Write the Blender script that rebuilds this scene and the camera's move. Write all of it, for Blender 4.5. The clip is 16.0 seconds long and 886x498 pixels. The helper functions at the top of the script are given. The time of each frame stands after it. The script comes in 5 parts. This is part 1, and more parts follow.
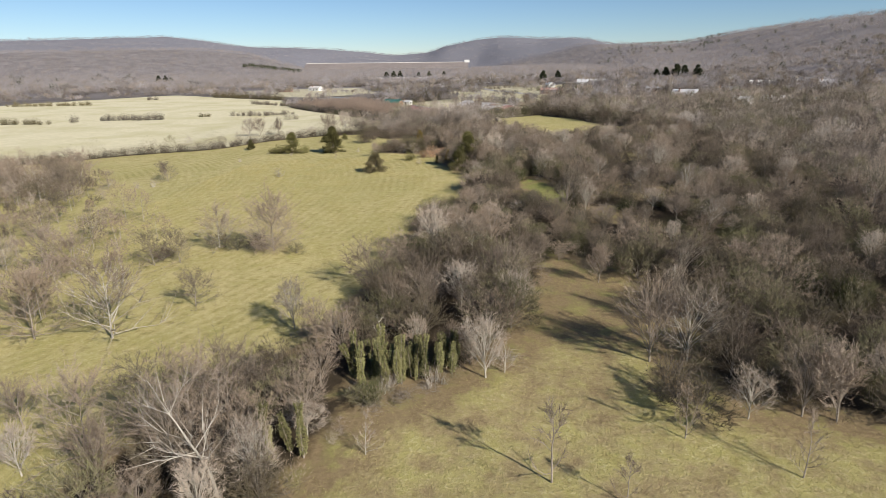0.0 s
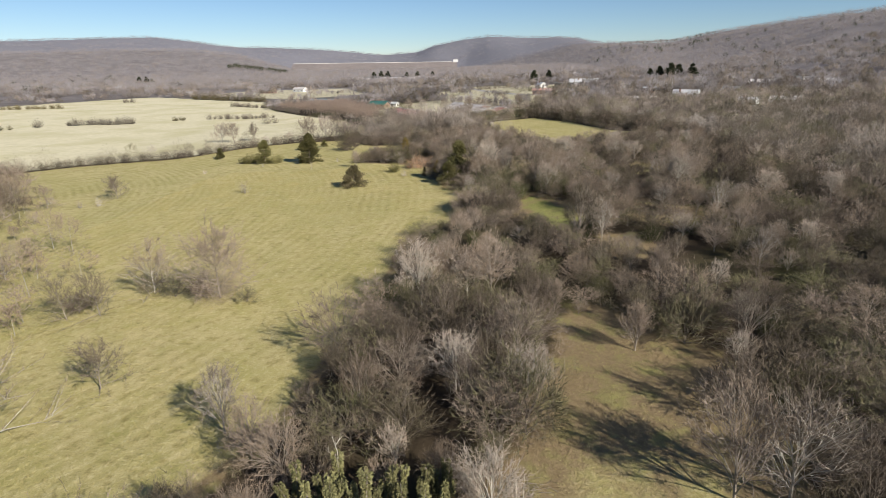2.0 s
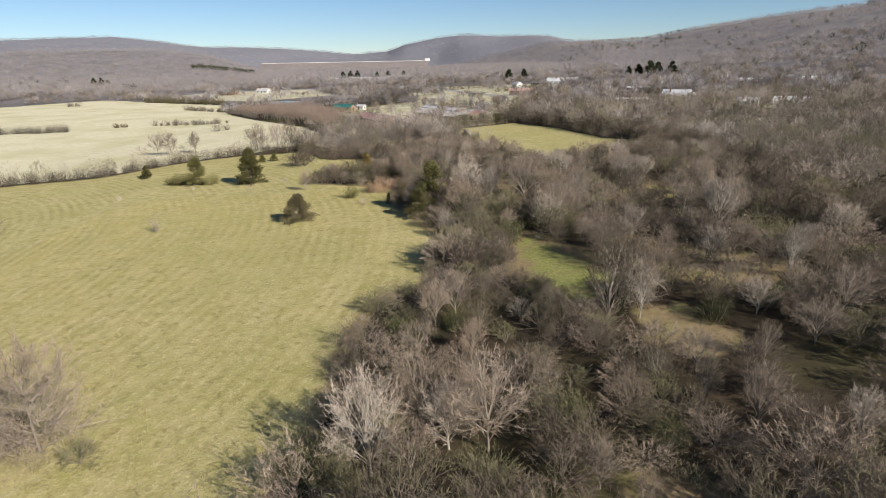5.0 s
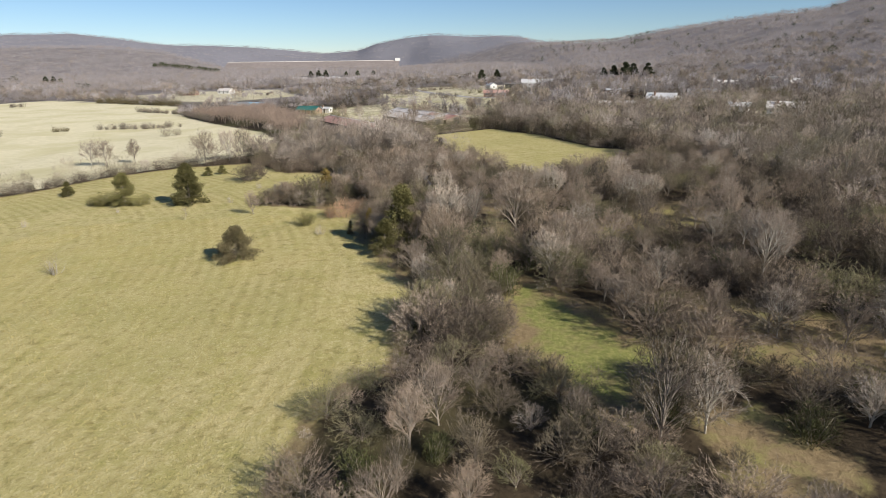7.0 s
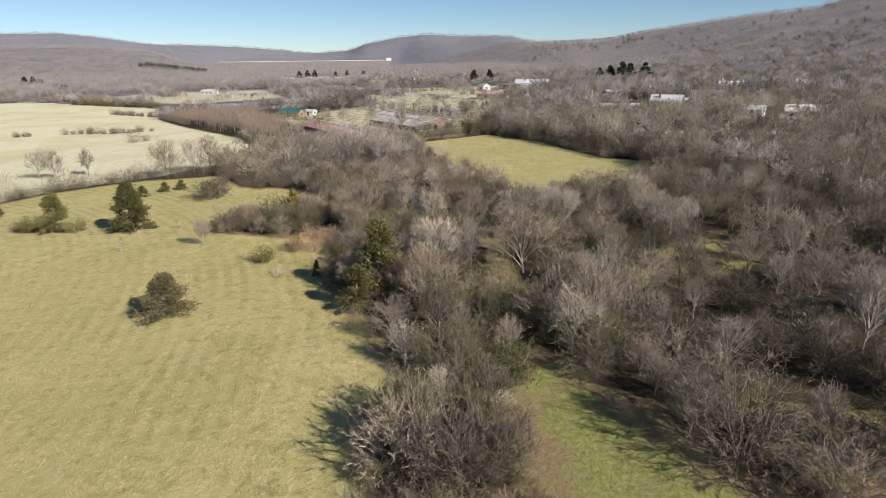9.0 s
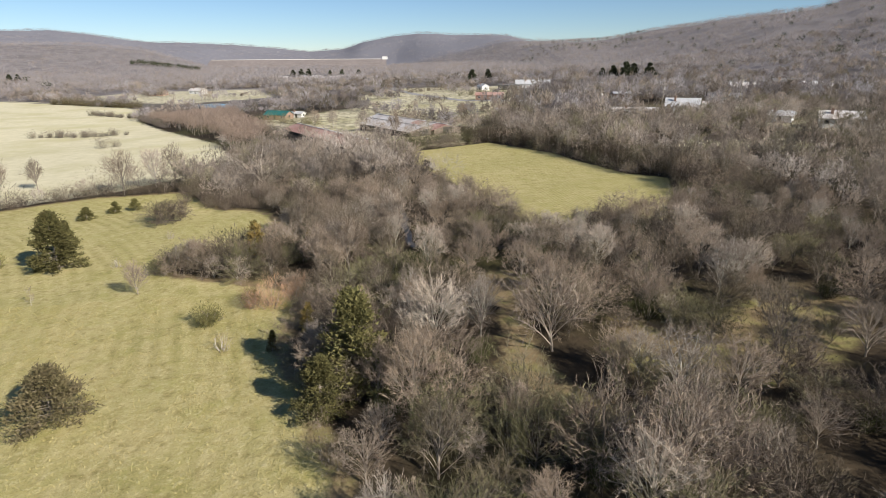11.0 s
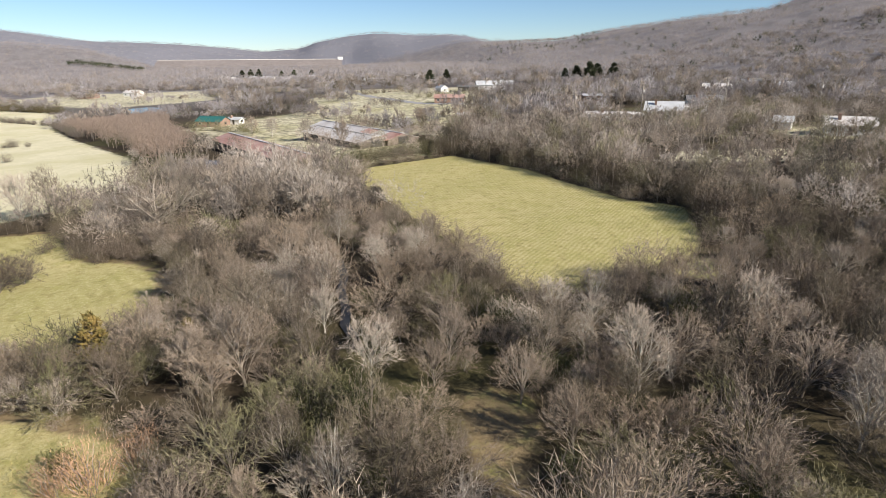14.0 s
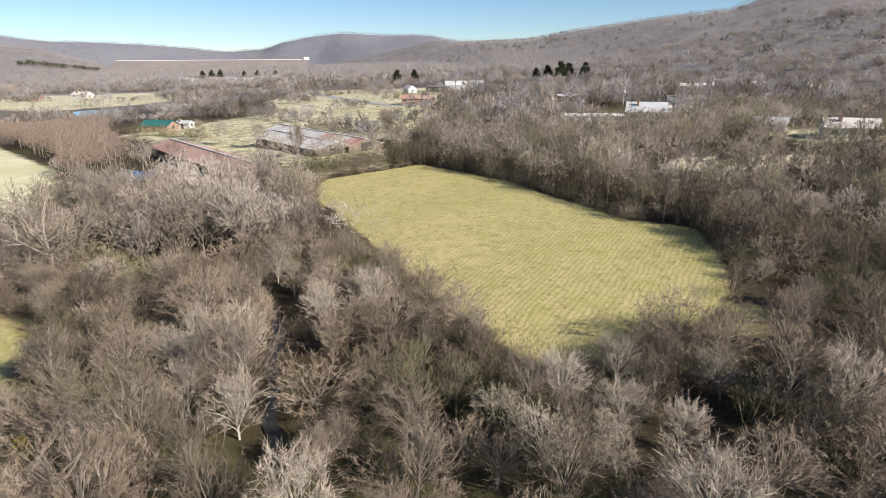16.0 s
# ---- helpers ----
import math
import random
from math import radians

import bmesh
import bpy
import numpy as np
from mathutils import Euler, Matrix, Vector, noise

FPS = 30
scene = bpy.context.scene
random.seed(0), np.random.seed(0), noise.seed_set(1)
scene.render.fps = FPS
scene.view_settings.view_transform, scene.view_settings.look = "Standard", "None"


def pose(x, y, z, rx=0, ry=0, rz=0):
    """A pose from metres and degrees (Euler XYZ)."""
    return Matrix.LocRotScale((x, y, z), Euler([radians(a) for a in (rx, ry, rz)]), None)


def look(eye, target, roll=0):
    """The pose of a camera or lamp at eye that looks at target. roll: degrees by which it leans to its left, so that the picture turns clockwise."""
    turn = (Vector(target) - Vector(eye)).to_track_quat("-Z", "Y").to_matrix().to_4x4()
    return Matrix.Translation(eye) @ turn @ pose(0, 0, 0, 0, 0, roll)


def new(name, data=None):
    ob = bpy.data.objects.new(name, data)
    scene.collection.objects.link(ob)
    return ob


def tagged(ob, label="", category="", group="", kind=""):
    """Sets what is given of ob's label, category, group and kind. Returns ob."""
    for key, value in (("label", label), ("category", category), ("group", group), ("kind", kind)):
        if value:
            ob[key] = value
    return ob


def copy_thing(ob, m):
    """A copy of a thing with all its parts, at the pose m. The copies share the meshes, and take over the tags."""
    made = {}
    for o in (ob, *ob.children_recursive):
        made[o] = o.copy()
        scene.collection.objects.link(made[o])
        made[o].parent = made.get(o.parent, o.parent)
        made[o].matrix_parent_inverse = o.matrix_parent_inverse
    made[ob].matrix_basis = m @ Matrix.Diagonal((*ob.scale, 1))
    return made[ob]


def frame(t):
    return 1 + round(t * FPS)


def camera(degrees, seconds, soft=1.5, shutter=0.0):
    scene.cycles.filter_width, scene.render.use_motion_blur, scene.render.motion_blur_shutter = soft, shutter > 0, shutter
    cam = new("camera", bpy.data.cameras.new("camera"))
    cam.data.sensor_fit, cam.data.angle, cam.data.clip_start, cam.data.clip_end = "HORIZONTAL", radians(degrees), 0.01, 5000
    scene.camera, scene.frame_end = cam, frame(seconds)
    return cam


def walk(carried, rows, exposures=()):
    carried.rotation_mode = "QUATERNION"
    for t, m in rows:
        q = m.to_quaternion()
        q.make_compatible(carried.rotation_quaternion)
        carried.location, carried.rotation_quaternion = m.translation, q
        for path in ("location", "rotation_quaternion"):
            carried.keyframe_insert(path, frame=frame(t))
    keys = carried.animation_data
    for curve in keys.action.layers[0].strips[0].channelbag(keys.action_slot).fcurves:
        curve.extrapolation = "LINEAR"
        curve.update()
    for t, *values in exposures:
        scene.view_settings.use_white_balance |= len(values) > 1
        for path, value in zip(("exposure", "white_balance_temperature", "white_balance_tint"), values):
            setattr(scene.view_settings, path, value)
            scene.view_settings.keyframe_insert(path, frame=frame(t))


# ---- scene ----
cam = camera(73.7, 16.0, 0.65)

PATH = [
    (0, (2.369, 0.711, 28.343), (2.161, 2.606, 27.739), -0.6),
    (0.5, (1.81, 5.27, 28.239), (1.61, 7.167, 27.636), -0.7),
    (1, (1.406, 9.905, 28.257), (1.212, 11.802, 27.654), -0.7),
    (1.5, (1.057, 14.586, 28.278), (0.868, 16.483, 27.674), -0.7),
    (2, (0.72, 19.362, 28.302), (0.545, 21.26, 27.697), -0.8),
    (2.5, (0.466, 24.188, 28.259), (0.301, 26.087, 27.654), -0.8),
    (3, (0.262, 29.082, 28.246), (0.101, 30.981, 27.639), -1.0),
    (3.5, (-0.015, 33.893, 28.265), (-0.165, 35.793, 27.658), -0.9),
    (4, (-0.244, 38.758, 28.285), (-0.378, 40.659, 27.677), -1.0),
    (6.5, (-1.826, 64.116, 28.276), (-1.842, 66.02, 27.665), -0.8),
    (7, (-1.979, 69.166, 28.293), (-1.976, 71.07, 27.682), -0.7),
    (7.5, (-1.841, 74.11, 28.37), (-1.833, 76.014, 27.758), -0.6),
    (8, (-1.769, 78.757, 28.353), (-1.751, 80.661, 27.74), -0.6),
    (8.5, (-1.584, 83.406, 28.257), (-1.559, 85.31, 27.645), -0.7),
    (9, (-1.429, 88.26, 28.205), (-1.4, 90.164, 27.593), -0.7),
    (11.5, (-1.405, 113.515, 28.417), (-1.354, 115.418, 27.801), -0.3),
    (12, (-1.064, 118.476, 28.337), (-0.994, 120.378, 27.722), -0.3),
    (12.5, (-0.693, 123.238, 28.302), (-0.599, 125.139, 27.686), -0.4),
    (13, (-0.357, 127.946, 28.177), (-0.234, 129.844, 27.56), -0.4),
    (13.5, (-0.146, 132.686, 28.033), (0.002, 134.583, 27.416), -0.5),
    (14, (0.234, 137.15, 27.855), (0.408, 139.045, 27.24), -0.4),
    (14.5, (0.739, 141.691, 27.635), (0.948, 143.582, 27.019), -0.5),
    (15, (1.132, 145.872, 27.402), (1.366, 147.761, 26.787), -0.4),
    (15.5, (1.709, 150.076, 27.196), (1.966, 151.962, 26.582), -0.4),
    (16, (2.376, 154.241, 26.987), (2.647, 156.125, 26.373), -0.4),
]
EXPO, SUN, SKY = 0.53, 5.0, 0.065
walk(cam, [(t, look(eye, target, roll)) for t, eye, target, roll in PATH], [(0, EXPO), (8, EXPO + 0.06), (12, EXPO + 0.14), (16, EXPO + 0.36)])

# ---- light: low winter sun behind and to the right, clear sky ----
SUN_AZ, SUN_EL = radians(131.5), radians(31)
world = bpy.data.worlds.new("world")
scene.world = world
world.use_nodes = True
wn = world.node_tree.nodes
sky = wn.new("ShaderNodeTexSky")
sky.sky_type = 'NISHITA'
sky.sun_disc = False
sky.sun_elevation, sky.sun_rotation = SUN_EL, SUN_AZ
sky.altitude, sky.air_density, sky.dust_density, sky.ozone_density = 100, 0.8, 0.0, 5.0
wn["Background"].inputs["Strength"].default_value = SKY
world.node_tree.links.new(sky.outputs[0], wn["Background"].inputs["Color"])
sun_data = bpy.data.lights.new("sun", 'SUN')
sun_data.energy, sun_data.angle, sun_data.color = SUN, radians(0.55), (1.0, 0.938, 0.85)
sun = new("sun", sun_data)
sun_way = Vector((math.sin(SUN_AZ) * math.cos(SUN_EL), math.cos(SUN_AZ) * math.cos(SUN_EL), math.sin(SUN_EL)))
sun.matrix_world = look(sun_way * 100, (0, 0, 0))


# ---- materials ----
def nodes_of(name, rough=0.9, spec=0.2):
    m = bpy.data.materials.new(name)
    m.use_nodes = True
    b = m.node_tree.nodes["Principled BSDF"]
    b.inputs["Roughness"].default_value = rough
    b.inputs["Specular IOR Level"].default_value = spec
    return m, m.node_tree.nodes, m.node_tree.links, b


def mixed(nd, ln, fac, a, b, how='MIX'):
    n = nd.new("ShaderNodeMix")
    n.data_type, n.blend_type = 'RGBA', how
    for socket, v in ((n.inputs[0], fac), (n.inputs[6], a), (n.inputs[7], b)):
        if isinstance(v, (int, float)):
            socket.default_value = v
        elif isinstance(v, tuple):
            socket.default_value = (*v, 1)
        else:
            ln.new(v, socket)
    return n.outputs[2]


def ramped(nd, ln, value, lo, hi):
    n = nd.new("ShaderNodeMapRange")
    n.inputs["From Min"].default_value, n.inputs["From Max"].default_value = lo, hi
    ln.new(value, n.inputs["Value"])
    return n.outputs[0]


def noise_at(nd, ln, coord, scale, detail=3.0, rough=0.55):
    n = nd.new("ShaderNodeTexNoise")
    n.inputs["Scale"].default_value, n.inputs["Detail"].default_value, n.inputs["Roughness"].default_value = scale, detail, rough
    ln.new(coord, n.inputs["Vector"])
    return n.outputs["Fac"]


def position(nd):
    return nd.new("ShaderNodeNewGeometry").outputs["Position"]


def surface(name, a, b, scale, rough=0.85, bump=0.0, fine=8.0, spec=0.2, metal=0.0, third=None):
    """Two tones mixed by a coarse and a fine noise at world size, with fine relief."""
    m, nd, ln, bs = nodes_of(name, rough, spec)
    pos = position(nd)
    big = noise_at(nd, ln, pos, scale, 4)
    small = noise_at(nd, ln, pos, scale * fine, 3)
    c = mixed(nd, ln, ramped(nd, ln, big, 0.35, 0.65), a, b)
    c = mixed(nd, ln, ramped(nd, ln, small, 0.35, 0.7), c, mixed(nd, ln, 0.5, c, third or tuple(v * 0.55 for v in a)))
    ln.new(c, bs.inputs["Base Color"])
    bs.inputs["Metallic"].default_value = metal
    if bump:
        bp = nd.new("ShaderNodeBump")
        bp.inputs["Strength"].default_value, bp.inputs["Distance"].default_value = bump, 0.05
        ln.new(small, bp.inputs["Height"])
        ln.new(bp.outputs[0], bs.inputs["Normal"])
    return m


def twig_material(name, a, b, c, patch=0.12, soft=0.0):
    """Bare twigs: each twig its own tone, each tree its own cast, patches across a wood; soft lets light through sprays of fine twigs."""
    m, nd, ln, bs = nodes_of(name, 0.8, 0.15)
    geo = nd.new("ShaderNodeNewGeometry")
    info = nd.new("ShaderNodeObjectInfo")
    col = mixed(nd, ln, geo.outputs["Random Per Island"], a, b)
    col = mixed(nd, ln, ramped(nd, ln, noise_at(nd, ln, geo.outputs["Position"], patch, 2), 0.4, 0.65), col, c)
    tint = mixed(nd, ln, info.outputs["Random"], (0.60, 0.58, 0.56), (1.34, 1.31, 1.27))
    col = mixed(nd, ln, 1.0, col, tint, 'MULTIPLY')
    ln.new(col, bs.inputs["Base Color"])
    if soft:
        thin, mix = nd.new("ShaderNodeBsdfTranslucent"), nd.new("ShaderNodeMixShader")
        ln.new(col, thin.inputs["Color"])
        mix.inputs[0].default_value = soft
        ln.new(bs.outputs[0], mix.inputs[1])
        ln.new(thin.outputs[0], mix.inputs[2])
        ln.new(mix.outputs[0], nd["Material Output"].inputs["Surface"])
    return m


def ground_material():
    """Meadow, pale hay field, leaf litter and shade-darkened wood floor after the plan's cover attribute, with mown
    rows and tufts.
    """
    m, nd, ln, bs = nodes_of("ground_cover", 0.95, 0.1)
    geo = nd.new("ShaderNodeNewGeometry")
    pos = geo.outputs["Position"]
    at = nd.new("ShaderNodeAttribute")
    at.attribute_name = "cover"
    sep = nd.new("ShaderNodeSeparateColor")
    ln.new(at.outputs["Color"], sep.inputs[0])
    n1 = noise_at(nd, ln, pos, 0.035, 4)
    n2 = noise_at(nd, ln, pos, 0.35, 5, 0.65)
    n3 = noise_at(nd, ln, pos, 2.2, 6, 0.75)
    # wood floor: litter tones taken near black, tree shade painted in
    floor_shade_c = mixed(nd, ln, ramped(nd, ln, n2, 0.35, 0.65), (0.036, 0.028, 0.018), (0.075, 0.056, 0.035))
    floor_shade_c = mixed(nd, ln, ramped(nd, ln, n1, 0.5, 0.65), floor_shade_c, (0.085, 0.078, 0.034))
    # meadow
    mead = mixed(nd, ln, ramped(nd, ln, n1, 0.38, 0.62), (0.405, 0.355, 0.155), (0.475, 0.40, 0.195))
    mead = mixed(nd, ln, ramped(nd, ln, n2, 0.42, 0.72), mead, (0.345, 0.315, 0.112))
    mead = mixed(nd, ln, ramped(nd, ln, n3, 0.5, 0.8), mead, (0.62, 0.53, 0.31))
    tus = noise_at(nd, ln, pos, 0.95, 3, 0.7)
    mead = mixed(nd, ln, ramped(nd, ln, tus, 0.52, 0.72), mead, (0.285, 0.240, 0.095))
    blade = noise_at(nd, ln, pos, 6.5, 4, 0.8)
    mead = mixed(nd, ln, ramped(nd, ln, blade, 0.52, 0.70), mead, mixed(nd, ln, 1.0, mead, (0.62, 0.64, 0.55), 'MULTIPLY'))
    # mown rows, gently curved
    mp = nd.new("ShaderNodeMapping")
    mp.inputs["Location"].default_value = (150, -120, 0)
    ln.new(pos, mp.inputs["Vector"])
    wv = nd.new("ShaderNodeTexWave")
    wv.wave_type, wv.rings_direction = 'RINGS', 'Z'
    wv.inputs["Scale"].default_value, wv.inputs["Distortion"].default_value = 0.17, 4.0
    wv.inputs["Detail"].default_value, wv.inputs["Detail Scale"].default_value = 2.0, 0.3
    ln.new(mp.outputs[0], wv.inputs["Vector"])
    xyz = nd.new("ShaderNodeSeparateXYZ")
    ln.new(pos, xyz.inputs[0])
    row_fac = nd.new("ShaderNodeMath")
    row_fac.operation = 'MULTIPLY'
    ln.new(ramped(nd, ln, wv.outputs["Fac"], 0.15, 0.9), row_fac.inputs[0])
    broken = nd.new("ShaderNodeMath")
    broken.operation = 'MULTIPLY'
    ln.new(ramped(nd, ln, xyz.outputs[0], -4, -12), broken.inputs[0])
    ln.new(ramped(nd, ln, noise_at(nd, ln, pos, 0.06, 3), 0.36, 0.62), broken.inputs[1])
    ln.new(broken.outputs[0], row_fac.inputs[1])
    mead = mixed(nd, ln, row_fac.outputs[0], mead, mixed(nd, ln, 1.0, mead, (0.85, 0.86, 0.80), 'MULTIPLY'))
    mp2 = nd.new("ShaderNodeMapping")
    mp2.inputs["Rotation"].default_value = (0, 0, radians(38))
    ln.new(pos, mp2.inputs["Vector"])
    wv2 = nd.new("ShaderNodeTexWave")
    wv2.inputs["Scale"].default_value, wv2.inputs["Distortion"].default_value = 0.5, 5.0
    wv2.inputs["Detail"].default_value, wv2.inputs["Detail Scale"].default_value = 3.0, 0.6
    ln.new(mp2.outputs[0], wv2.inputs["Vector"])
    east = nd.new("ShaderNodeMath")
    east.operation = 'MULTIPLY'
    ln.new(ramped(nd, ln, wv2.outputs["Fac"], 0.3, 0.9), east.inputs[0])
    far_field = nd.new("ShaderNodeMath")
    far_field.operation = 'MULTIPLY'
    ln.new(ramped(nd, ln, xyz.outputs[1], 170, 190), far_field.inputs[0])
    ln.new(ramped(nd, ln, xyz.outputs[0], -14, -8), far_field.inputs[1])
    ln.new(far_field.outputs[0], east.inputs[1])
    mead = mixed(nd, ln, east.outputs[0], mead, mixed(nd, ln, 1.0, mead, (0.84, 0.85, 0.78), 'MULTIPLY'))
    # greener grass in the sheltered clearing inside the wood
    shelter = nd.new("ShaderNodeMath")
    shelter.operation = 'MULTIPLY'
    ln.new(ramped(nd, ln, xyz.outputs[1], 92, 106), shelter.inputs[0])
    ln.new(ramped(nd, ln, xyz.outputs[1], 148, 138), shelter.inputs[1])
    shelter2 = nd.new("ShaderNodeMath")
    shelter2.operation = 'MULTIPLY'
    ln.new(shelter.outputs[0], shelter2.inputs[0])
    ln.new(ramped(nd, ln, xyz.outputs[0], 0, 4), shelter2.inputs[1])
    mead = mixed(nd, ln, shelter2.outputs[0], mead, mixed(nd, ln, ramped(nd, ln, n3, 0.4, 0.65), (0.17, 0.19, 0.055), (0.30, 0.28, 0.10)))
    pale = mixed(nd, ln, ramped(nd, ln, n2, 0.3, 0.7), (0.55, 0.50, 0.33), (0.66, 0.60, 0.42))
    pale = mixed(nd, ln, ramped(nd, ln, n1, 0.45, 0.7), pale, (0.50, 0.455, 0.27))
    litter = mixed(nd, ln, ramped(nd, ln, n3, 0.35, 0.65), (0.19, 0.138, 0.076), (0.275, 0.208, 0.117))
    litter = mixed(nd, ln, ramped(nd, ln, n2, 0.48, 0.68), litter, (0.24, 0.22, 0.085))
    ragged = nd.new("ShaderNodeMath")
    ragged.operation = 'MULTIPLY_ADD'
    ragged.inputs[1].default_value, ragged.inputs[2].default_value = 0.9, -0.45
    ln.new(n2, ragged.inputs[0])

    def mask(ch):
        s = nd.new("ShaderNodeMath")
        ln.new(sep.outputs[ch], s.inputs[0])
        ln.new(ragged.outputs[0], s.inputs[1])
        return ramped(nd, ln, s.outputs[0], 0.35, 0.65)
    # hill tones pale and turn bluer with distance: haze put into the colour
    hill_haze_c = mixed(nd, ln, ramped(nd, ln, n1, 0.4, 0.6), (0.17, 0.152, 0.148), (0.22, 0.20, 0.196))
    hill_haze_c = mixed(nd, ln, ramped(nd, ln, at.outputs["Alpha"], 0.55, 0.95), hill_haze_c, (0.20, 0.196, 0.215))
    c = mixed(nd, ln, ramped(nd, ln, at.outputs["Alpha"], 0.0, 0.5), floor_shade_c, hill_haze_c)
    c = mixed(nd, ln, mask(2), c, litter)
    c = mixed(nd, ln, mask(0), c, mead)
    c = mixed(nd, ln, mask(1), c, pale)
    ln.new(c, bs.inputs["Base Color"])
    bp = nd.new("ShaderNodeBump")
    bp.inputs["Strength"].default_value, bp.inputs["Distance"].default_value = 0.9, 0.16
    hs = nd.new("ShaderNodeMath")
    hs.operation = 'ADD'
    ln.new(n3, hs.inputs[0])
    ln.new(n2, hs.inputs[1])
    ln.new(hs.outputs[0], bp.inputs["Height"])
    ln.new(bp.outputs[0], bs.inputs["Normal"])
    return m


M_GROUND = ground_material()
M_TWIG = twig_material("twigs_grey_brown", (0.155, 0.122, 0.094), (0.385, 0.318, 0.255), (0.24, 0.187, 0.138))
M_TWIG_DARK = twig_material("twigs_dark", (0.075, 0.060, 0.047), (0.195, 0.157, 0.123), (0.13, 0.112, 0.073))
M_TWIG_OLIVE = twig_material("twigs_olive", (0.12, 0.108, 0.062), (0.25, 0.225, 0.14), (0.15, 0.145, 0.072))
M_TWIG_PALE = twig_material("twigs_pale_grey", (0.27, 0.225, 0.185), (0.44, 0.385, 0.325), (0.33, 0.275, 0.22))
M_TWIG_RUST = twig_material("twigs_rust", (0.318, 0.24, 0.192), (0.492, 0.39, 0.318), (0.348, 0.276, 0.228), 0.03, 0.3)
M_TWIG_ORANGE = twig_material("twigs_orange", (0.36, 0.215, 0.135), (0.52, 0.335, 0.215), (0.42, 0.265, 0.165), 0.1)
# valley and slope twigs: distance haze mixed into a paler, cooler colour
M_TWIG_FAR_HAZE = twig_material("twigs_far_haze", (0.329, 0.3, 0.296), (0.39, 0.359, 0.354), (0.342, 0.31, 0.303), 0.012, 0.3)
M_GROVE = twig_material("grove_grey_brown", (0.339, 0.287, 0.241), (0.416, 0.355, 0.301), (0.346, 0.289, 0.23), 0.03, 0.3)
M_GROVE_DARK = twig_material("grove_dark", (0.189, 0.16, 0.137), (0.24, 0.205, 0.176), (0.195, 0.176, 0.13), 0.03, 0.3)
M_GROVE_OLIVE = twig_material("grove_olive", (0.267, 0.242, 0.163), (0.325, 0.296, 0.202), (0.26, 0.24, 0.156), 0.03, 0.3)
M_GROVE_PALE = twig_material("grove_pale", (0.425, 0.378, 0.333), (0.496, 0.444, 0.394), (0.425, 0.372, 0.321), 0.03, 0.3)
# hazy and hill twigs: paler or bluer still, the haze painted in
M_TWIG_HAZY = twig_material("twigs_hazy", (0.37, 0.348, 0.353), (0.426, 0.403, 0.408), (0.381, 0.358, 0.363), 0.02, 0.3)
M_TWIG_HILL_HAZE = twig_material("twigs_hill_haze", (0.213, 0.211, 0.237), (0.302, 0.297, 0.327), (0.252, 0.24, 0.252), 0.004, 0.3)
M_BARK = surface("bark_grey", (0.34, 0.29, 0.235), (0.24, 0.20, 0.16), 1.5, 0.9, 0.4)
M_BARK_DARK = surface("bark_dark", (0.22, 0.182, 0.145), (0.15, 0.124, 0.098), 1.5, 0.9, 0.4)
M_BARK_PALE = surface("bark_pale", (0.52, 0.48, 0.41), (0.36, 0.32, 0.26), 1.2, 0.9, 0.3)
M_CEDAR = twig_material("cedar_foliage", (0.085, 0.088, 0.034), (0.22, 0.20, 0.08), (0.14, 0.13, 0.05), 0.7)
M_PINE = twig_material("pine_needles", (0.028, 0.038, 0.020), (0.075, 0.085, 0.045), (0.05, 0.056, 0.03), 0.05)
M_CEDAR_DARK = twig_material("cedar_foliage_dull", (0.09, 0.078, 0.042), (0.22, 0.182, 0.105), (0.14, 0.122, 0.06), 0.7)
M_CEDAR_RUST = twig_material("cedar_foliage_bronzed", (0.13, 0.095, 0.03), (0.22, 0.155, 0.055), (0.10, 0.09, 0.03), 0.7)
M_UNDER = twig_material("evergreen_leaves", (0.045, 0.052, 0.02), (0.10, 0.105, 0.042), (0.075, 0.075, 0.034), 0.5)
M_IVY = twig_material("ivy_leaves", (0.10, 0.105, 0.045), (0.29, 0.275, 0.13), (0.19, 0.18, 0.08), 0.6)
M_ROOF_RED = surface("roof_rusted_red", (0.30, 0.135, 0.10), (0.42, 0.25, 0.20), 0.12, 0.6, 0.0, 6, 0.4, 0.0, (0.45, 0.36, 0.31))
M_ROOF_GREY = surface("roof_weathered_metal", (0.56, 0.53, 0.50), (0.40, 0.35, 0.315), 0.15, 0.5, 0.0, 6, 0.4, 0.0, (0.62, 0.6, 0.58))
M_ROOF_WHITE = surface("roof_white_metal", (0.55, 0.55, 0.55), (0.42, 0.42, 0.42), 0.3, 0.45)
M_ROOF_DARK = surface("roof_shingle_dark", (0.12, 0.115, 0.115), (0.19, 0.18, 0.17), 0.6, 0.9)
M_ROOF_GREEN = surface("roof_green_metal", (0.02, 0.115, 0.11), (0.03, 0.15, 0.135), 0.4, 0.5)
M_WALL_WHITE = surface("wall_white_siding", (0.74, 0.73, 0.70), (0.62, 0.61, 0.58), 0.5, 0.7)
M_WALL_BROWN = surface("wall_brown_brick", (0.26, 0.16, 0.12), (0.34, 0.24, 0.18), 0.5, 0.85)
M_WALL_SHED = surface("wall_weathered_boards", (0.17, 0.13, 0.105), (0.24, 0.20, 0.165), 0.5, 0.9)
M_WALL_DARK = surface("wall_dark_opening", (0.06, 0.055, 0.05), (0.10, 0.09, 0.08), 0.6, 0.9)
M_WOOD_POLE = surface("pole_wood", (0.30, 0.25, 0.20), (0.42, 0.38, 0.32), 1.5, 0.9)
